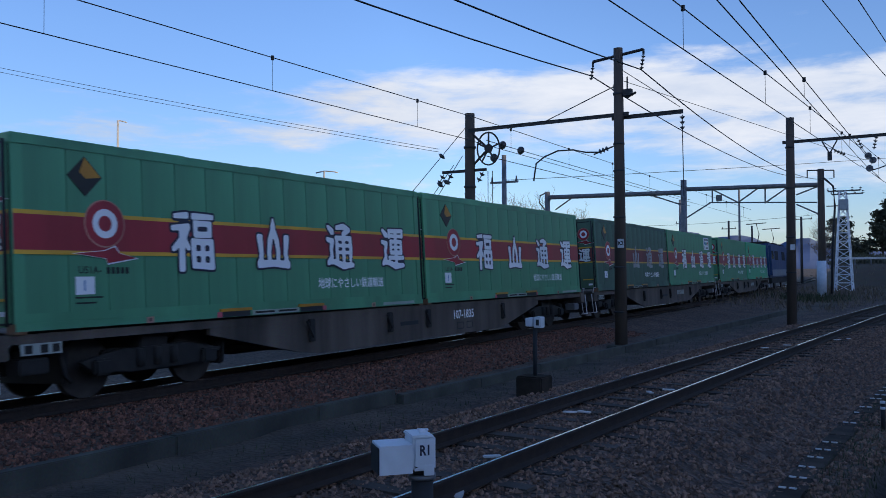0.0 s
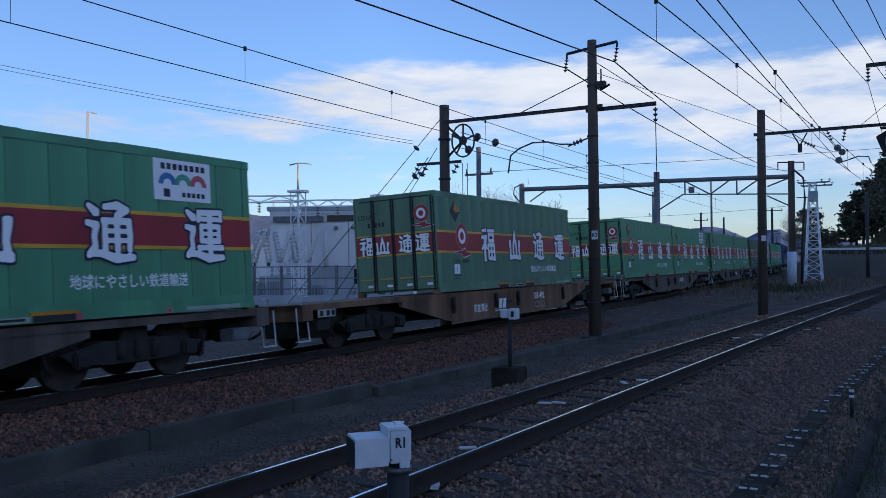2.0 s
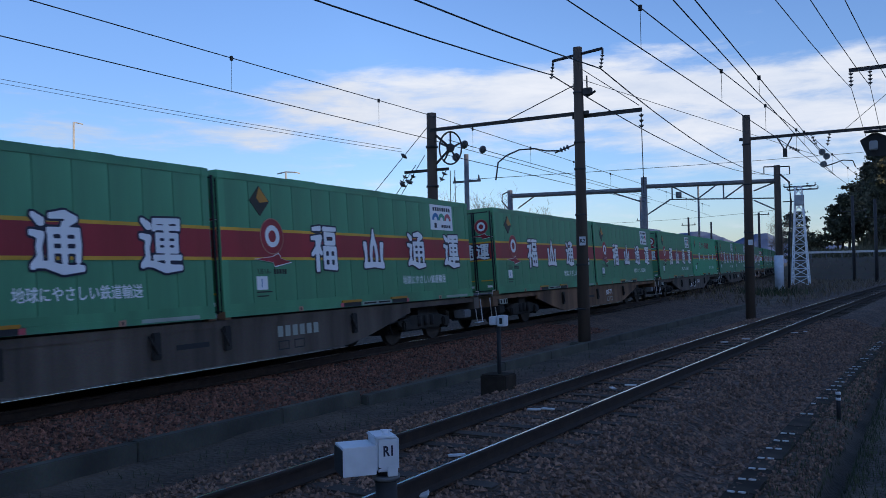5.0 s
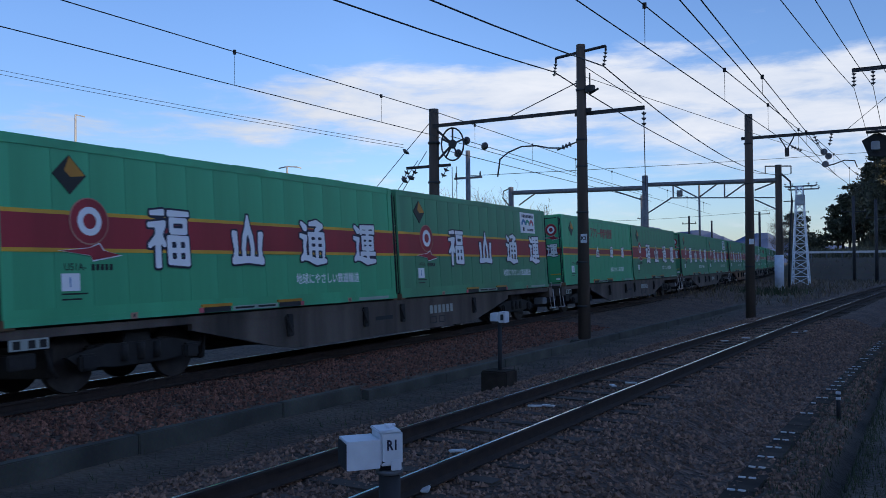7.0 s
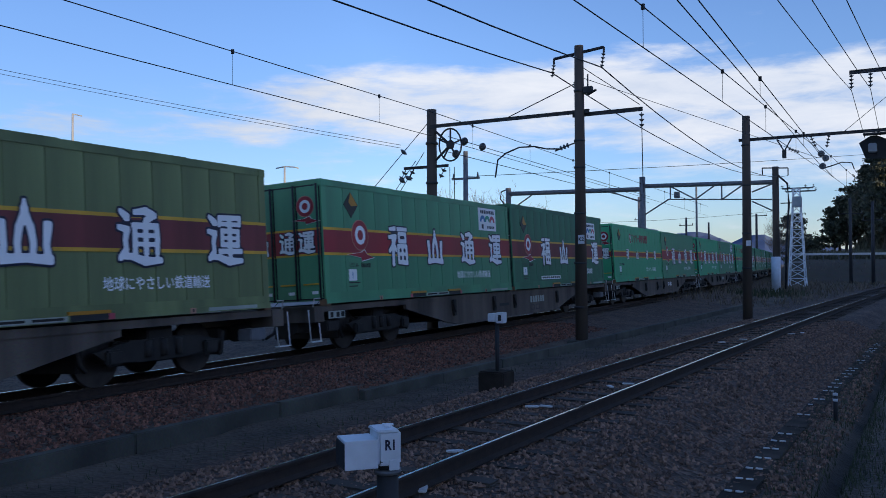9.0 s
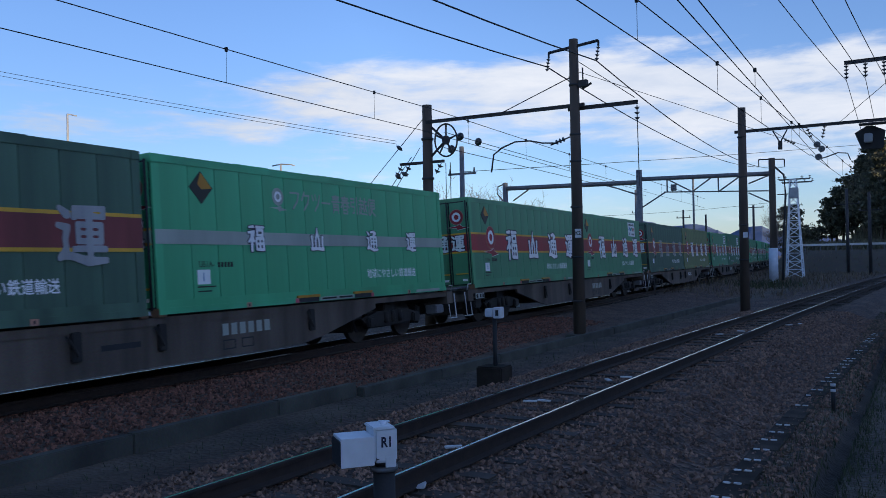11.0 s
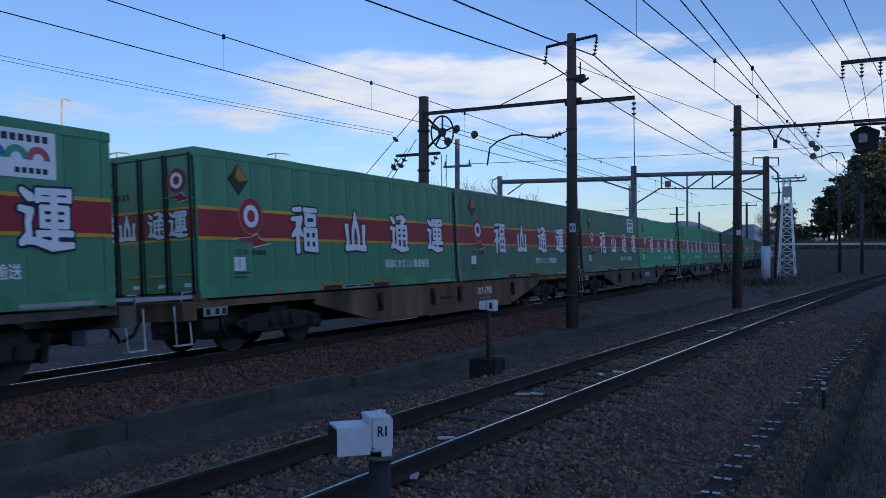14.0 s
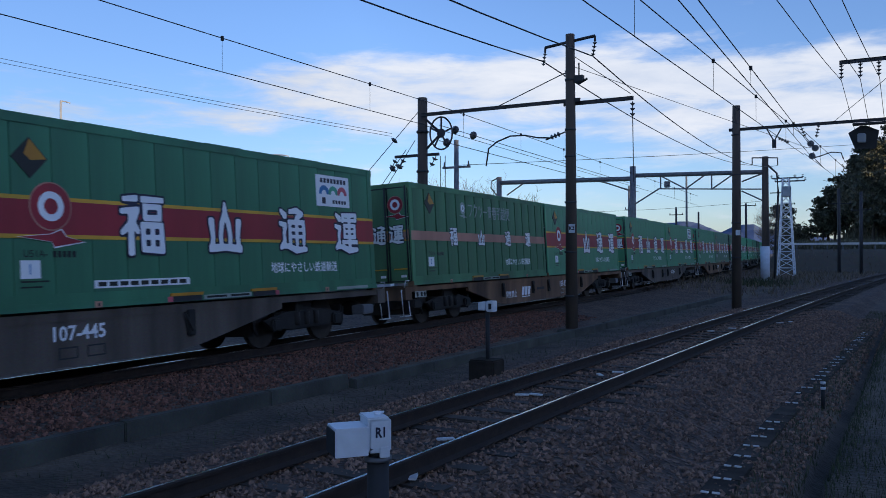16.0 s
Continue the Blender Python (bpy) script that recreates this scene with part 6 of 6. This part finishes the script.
# ---- hill, mountains, trees ----
def mountains():
    rows = 5
    n = 150
    verts, faces = [], []
    for i in range(n + 1):
        a = radians(-75 + 100 * i / n)
        az = math.degrees(a)
        el = float(np.interp(az, (-75, -60, -50, -40, -30, -20, -13, -9, -4, 25), (2.6, 3.2, 3.5, 3.1, 2.7, 2.4, 2.0, 1.5, 1.1, 0.9)))
        h = 3000 * math.tan(radians(el)) * 0.77 + 14 * noise.noise(Vector((i * 0.11, 2.2, 0))) + 14 * noise.noise(Vector((i * 0.4, 5, 0))) + 7 * noise.noise(Vector((i * 1.3, 9, 0)))
        for j in range(rows + 1):
            t = j / rows
            r = 2350 + 650 * t
            verts.append((r * math.sin(a), r * math.cos(a), -5 + max(20, h) * 1.3 * math.sin(t * math.pi / 2) * (1 + 0.25 * noise.noise(Vector((i * 0.35, j * 0.9, 1))))))
    for i in range(n):
        for j in range(rows):
            a = i * (rows + 1) + j
            faces.append((a, a + rows + 1, a + rows + 2, a + 1))
    me = bpy.data.meshes.new("mountain_range")
    me.from_pydata(verts, [], faces)
    # haze comes from the painted blue alone
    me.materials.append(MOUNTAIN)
    return tagged(new("backdrop_mountains", me), "mountain range on the horizon with distance haze painted as blue", "mountains", kind="structure")


mountains()


def hill_h(x, y):
    """The wooded hill right of the far tracks, and an unseen ridge back behind the camera, added to shade the tracks.
    """
    k = 13.0 / (1 + math.exp(-(x + 9.3) / 2.2)) / (1 + math.exp(-(y - 138) / 5)) / (1 + math.exp((y - 205) / 12))
    # out of view, added to block the low sun; height set by its shadow's edge
    shade_ridge = (15.0 + 4 / (1 + math.exp(-(y - 38) / 6))) / (1 + math.exp(-(x - 36) / 3.0)) * (1 / (1 + math.exp((y - 190) / 20))) if x > 15 else 0
    road = 3.1 / (1 + math.exp(-(y - 101.5) / 0.9)) / (1 + math.exp(-(x + 15.2) / 0.5)) / (1 + math.exp((x - 40) / 2)) if y < 200 else 0     # bank of the road below the wood
    rise = max(k, shade_ridge, road)
    return rise - 0.9 + 1.2 * min(1.0, max(k, shade_ridge) / 3) * noise.noise(Vector((x * 0.06, y * 0.06, 0)))


def hill():
    xs = steps(((-45, -21, 4), (-21, 11, 1), (11, 163, 4)))
    ys = steps(((-260, 90, 7), (90, 112, 1), (112, 160, 4), (160, 286, 7)))
    verts = [(x, y, hill_h(x, y)) for y in ys for x in xs]
    w = len(xs)
    faces = [(j * w + i, j * w + i + 1, (j + 1) * w + i + 1, (j + 1) * w + i) for j in range(len(ys) - 1) for i in range(w - 1)]
    me = bpy.data.meshes.new("hill")
    me.from_pydata(verts, [], faces)
    me.materials.append(HILL)
    me.polygons.foreach_set("use_smooth", [True] * len(faces))
    return tagged(new("hill", me), "dark wooded hill in shade, with an unseen ridge that shades the line", "hill", kind="structure")


hill()


def leaf_cloud(n, sampler, size, mat, seed, name="crown"):
    rng = np.random.default_rng(seed)
    vs, fs = [], []
    for i in range(n):
        c = np.array(sampler(rng))
        u = rng.normal(size=3)
        u /= np.linalg.norm(u)
        v = np.cross(u, rng.normal(size=3))
        v /= np.linalg.norm(v) + 1e-9
        s = size * rng.uniform(0.5, 1.3)
        vs += [(c - u * s).tolist(), (c + v * s * 0.6).tolist(), (c + u * s).tolist(), (c - v * s * 0.6).tolist()]
        fs.append((4 * i, 4 * i + 1, 4 * i + 2, 4 * i + 3))
    me = bpy.data.meshes.new(name)
    me.from_pydata(vs, [], fs)
    me.materials.append(mat)
    return me


def limbs(rng, h, r, n, spread, up=0.5):
    """A tapered, slightly bent trunk with n limbs."""
    bm = bmesh.new()
    p, pts = Vector((0, 0, -0.4)), []
    for i in range(7):
        pts.append(p.copy())
        p = p + Vector((rng.uniform(-0.05, 0.05) * h / 6, rng.uniform(-0.05, 0.05) * h / 6, h / 6))
    for i in range(6):
        add_cyl(bm, pts[i], pts[i + 1], r * (1 - i / 6.6), r * (1 - (i + 1) / 6.6), 7, caps=False)
    tips = []
    for i in range(n):
        t = rng.uniform(0.3, 0.98)
        a = rng.uniform(0, 6.28)
        base = pts[0].lerp(pts[-1], t)
        ln = spread * (1.15 - 0.7 * t) * rng.uniform(0.7, 1.2)
        tip = base + Vector((math.cos(a) * ln, math.sin(a) * ln, ln * up * rng.uniform(0.3, 1.3)))
        add_cyl(bm, base, tip, r * 0.34 * (1.1 - t), r * 0.06, 5, caps=False)
        tips.append((base, tip))
    return bm, tips


def tree(seed, h, spread, kind):
    rng = random.Random(seed)
    label = {"pine": "dark pine tree with ragged layered crown", "broad": "dark evergreen broadleaf tree", "bare": "leafless winter tree with fine twigs"}[kind]
    ob = thing("tree", label, "tree", group="trees on the hill" if kind != "bare" else "winter trees")
    bm, tips = limbs(rng, h * (0.95 if kind == "pine" else 0.75), h * 0.022, 40 if kind != "bare" else 34, spread, 0.25 if kind == "pine" else 0.9)
    if kind == "bare":
        for a, b in list(tips):
            for k in range(9):
                p = a.lerp(b, rng.uniform(0.3, 1.0))
                q = p + Vector((rng.uniform(-1, 1), rng.uniform(-1, 1), rng.uniform(0.4, 1.6))) * spread * 0.32
                add_cyl(bm, p, q, 0.014, 0.006, 3, caps=False)
                for z in range(3):
                    p2 = p.lerp(q, rng.uniform(0.3, 1))
                    add_cyl(bm, p2, p2 + Vector((rng.uniform(-1, 1), rng.uniform(-1, 1), rng.uniform(0.2, 1.2))) * spread * 0.16, 0.008, 0.004, 3, caps=False)
        part("trunk", bm, TWIG, ob)
        return ob
    part("trunk", bm, BARK, ob)

    def sampler(r):
        a, b = tips[r.integers(len(tips))]
        c = a.lerp(b, r.uniform(0.35, 1.08))
        s = spread * (0.10 if kind == "pine" else 0.2)
        return (c.x + r.normal() * s, c.y + r.normal() * s, c.z + r.normal() * s * (0.5 if kind == "pine" else 0.9))
    me = leaf_cloud(3600, sampler, 0.24 if kind == "pine" else 0.26, LEAF_DARK if kind == "pine" else LEAF, seed)
    share("crown", me, ob)
    return ob


def woods():
    kinds = [tree(1, 10, 2.6, "pine"), tree(2, 12, 2.9, "pine"), tree(3, 8, 3.2, "broad"), tree(4, 9.5, 3.6, "broad"), tree(5, 13, 2.7, "pine")]
    rng = random.Random(12)
    spots = []
    # the edge that stands against the sky
    for x, y in ((-13.0, 150), (-12.4, 151), (-17.2, 150), (-8.4, 150), (-11.3, 149), (-10.2, 152), (-19.2, 151), (-6.4, 150), (-5.0, 150), (-3.4, 151), (-9.4, 149), (-1.5, 150)):
        spots.append((x, y))
    for i in range(95):
        spots.append((rng.uniform(-8, 16), rng.uniform(130, 178)))
    for i in range(16):
        spots.append((rng.uniform(-9.0, 4), rng.uniform(130, 150)))
    used = set()
    for i, (x, y) in enumerate(spots):
        k = i % 5
        m = pose(x, y, max(-0.5, hill_h(x, y)) - 0.3, 0, 0, rng.uniform(0, 360))
        if k in used:
            copy_thing(kinds[k], m)
        else:
            kinds[k].matrix_basis = m
            used.add(k)
    bare = [tree(31, 8.5, 3.0, "bare"), tree(32, 7.0, 2.6, "bare")]
    for i, (x, y) in enumerate(((-32.2, 55), (-30.2, 56), (-28.4, 57), (-26.0, 58), (-17.5, 122), (-6.0, 140))):
        m = pose(x, y, -0.6 if y < 100 else 0.5, 0, 0, rng.uniform(0, 360))
        if i < 2:
            bare[i].matrix_basis = m
        else:
            copy_thing(bare[i % 2], m)


woods()


def scrub(name, n, place, size, mat, label, seed):
    """Low brush and dry grass: many blades in one mesh."""
    rng = np.random.default_rng(seed)
    vs, fs = [], []
    for i in range(n):
        x, y, z = place(rng)
        h = rng.uniform(*size)
        a = rng.uniform(0, 6.28)
        w = h * 0.10
        lx, ly = rng.normal() * h * 0.35, rng.normal() * h * 0.35
        vs += [(x - w * math.cos(a), y - w * math.sin(a), z - 0.03), (x + w * math.cos(a), y + w * math.sin(a), z - 0.03), (x + lx, y + ly, z + h)]
        fs.append((3 * i, 3 * i + 1, 3 * i + 2))
    me = bpy.data.meshes.new(name)
    me.from_pydata(vs, [], fs)
    me.materials.append(mat)
    return tagged(new(name, me), label, "grass", kind="stuff")


def bank(rng):
    y = 42 + 98 * rng.random() ** 0.8
    x = rng.uniform(max(near_line(y) + 2.4, -16), 8) if rng.random() < 0.6 else rng.uniform(-15, near_line(min(y, 120)) - 2.4)
    return x, y, max(ground_z(x, y), hill_h(x, y))


def verge(rng):
    y = 4 + 30 * rng.random() ** 1.5
    x = rng.uniform(-1.42, 0.1)
    if abs(x + 0.84) < 0.07:
        x += 0.2
    return x, y, ground_z(x, y)


def slope(rng):
    y = rng.uniform(104.5, 158)
    x = rng.uniform(-14.5, 10)
    return x, y, hill_h(x, y)


def tuft(rng):
    x, y = -9.2 + rng.normal() * 1.2, 60 + rng.normal() * 2.0
    return x, y, ground_z(x, y)


def strip(rng):
    y = 4 + 30 * rng.random()
    x = -6.9 + rng.normal() * 0.35
    return x, y, ground_z(x, y)


scrub("brush", 16000, bank, (0.12, 0.45), GRASS, "dry grey-brown brush on the far bank", 41)
scrub("undergrowth", 14000, slope, (0.35, 1.3), LEAF, "dark undergrowth on the slope below the trees", 45)
scrub("grass_verge", 18000, verge, (0.02, 0.085), WEED, "short weeds on the verge", 42)
scrub("grass_tuft", 500, tuft, (0.2, 0.55), WEED, "green weeds at the foot of the portal", 43)
scrub("grass_strip", 1500, strip, (0.03, 0.09), WEED, "sparse weeds between the two tracks", 44)


def guard_rail():
    ob = thing("guard_rail", "white roadside guard rail below the hill", "guard rail")
    part("rail", box(-13.6, 12, 103.9, 104.0, 2.62, 2.86, 0.02), STEEL_WHITE, ob)
    for i in range(16):
        part("post", box(-13.5 + 1.6 * i, -13.38 + 1.6 * i, 104.02, 104.14, 1.4, 2.8), GALV_DULL, ob)


guard_rail()


# ---- what moves ----
RUN = [(0, 45.6), (0.5, 57.95), (1, 68.7), (1.5, 80.5), (2, 92.75), (2.5, 103.5), (3, 115.7), (3.5, 128.05), (4, 139.1), (4.5, 150.9), (5, 162.8), (5.5, 174.7),
       (6, 186.5), (6.5, 198.3), (7, 209.2), (7.5, 221.1), (8, 233.6), (8.5, 244.6), (9, 256.7), (9.5, 268.6), (10, 280.5), (10.5, 292.4), (11, 304.3), (11.5, 316.1),
       (12, 328.2), (12.5, 340.93), (13, 352.1), (13.5, 364.5), (14, 375.95), (14.5, 387.8), (15, 399.85), (15.5, 411.6), (16, 423.75)]     # seconds and metres


def along(t):
    """How far the train has come at t seconds."""
    return float(np.interp(t, [a for a, b in RUN], [b for a, b in RUN]))


def motions():
    times = [a for a, b in RUN]
    for ob, y, k, z in MOVERS:
        rows = []
        for t in times:
            rear = along(t) - PITCH * k
            rows.append((t, train_pose(rear + PITCH / 2) @ Matrix.Translation((0, y - PITCH / 2, z))))
        walk(ob, rows)


motions()
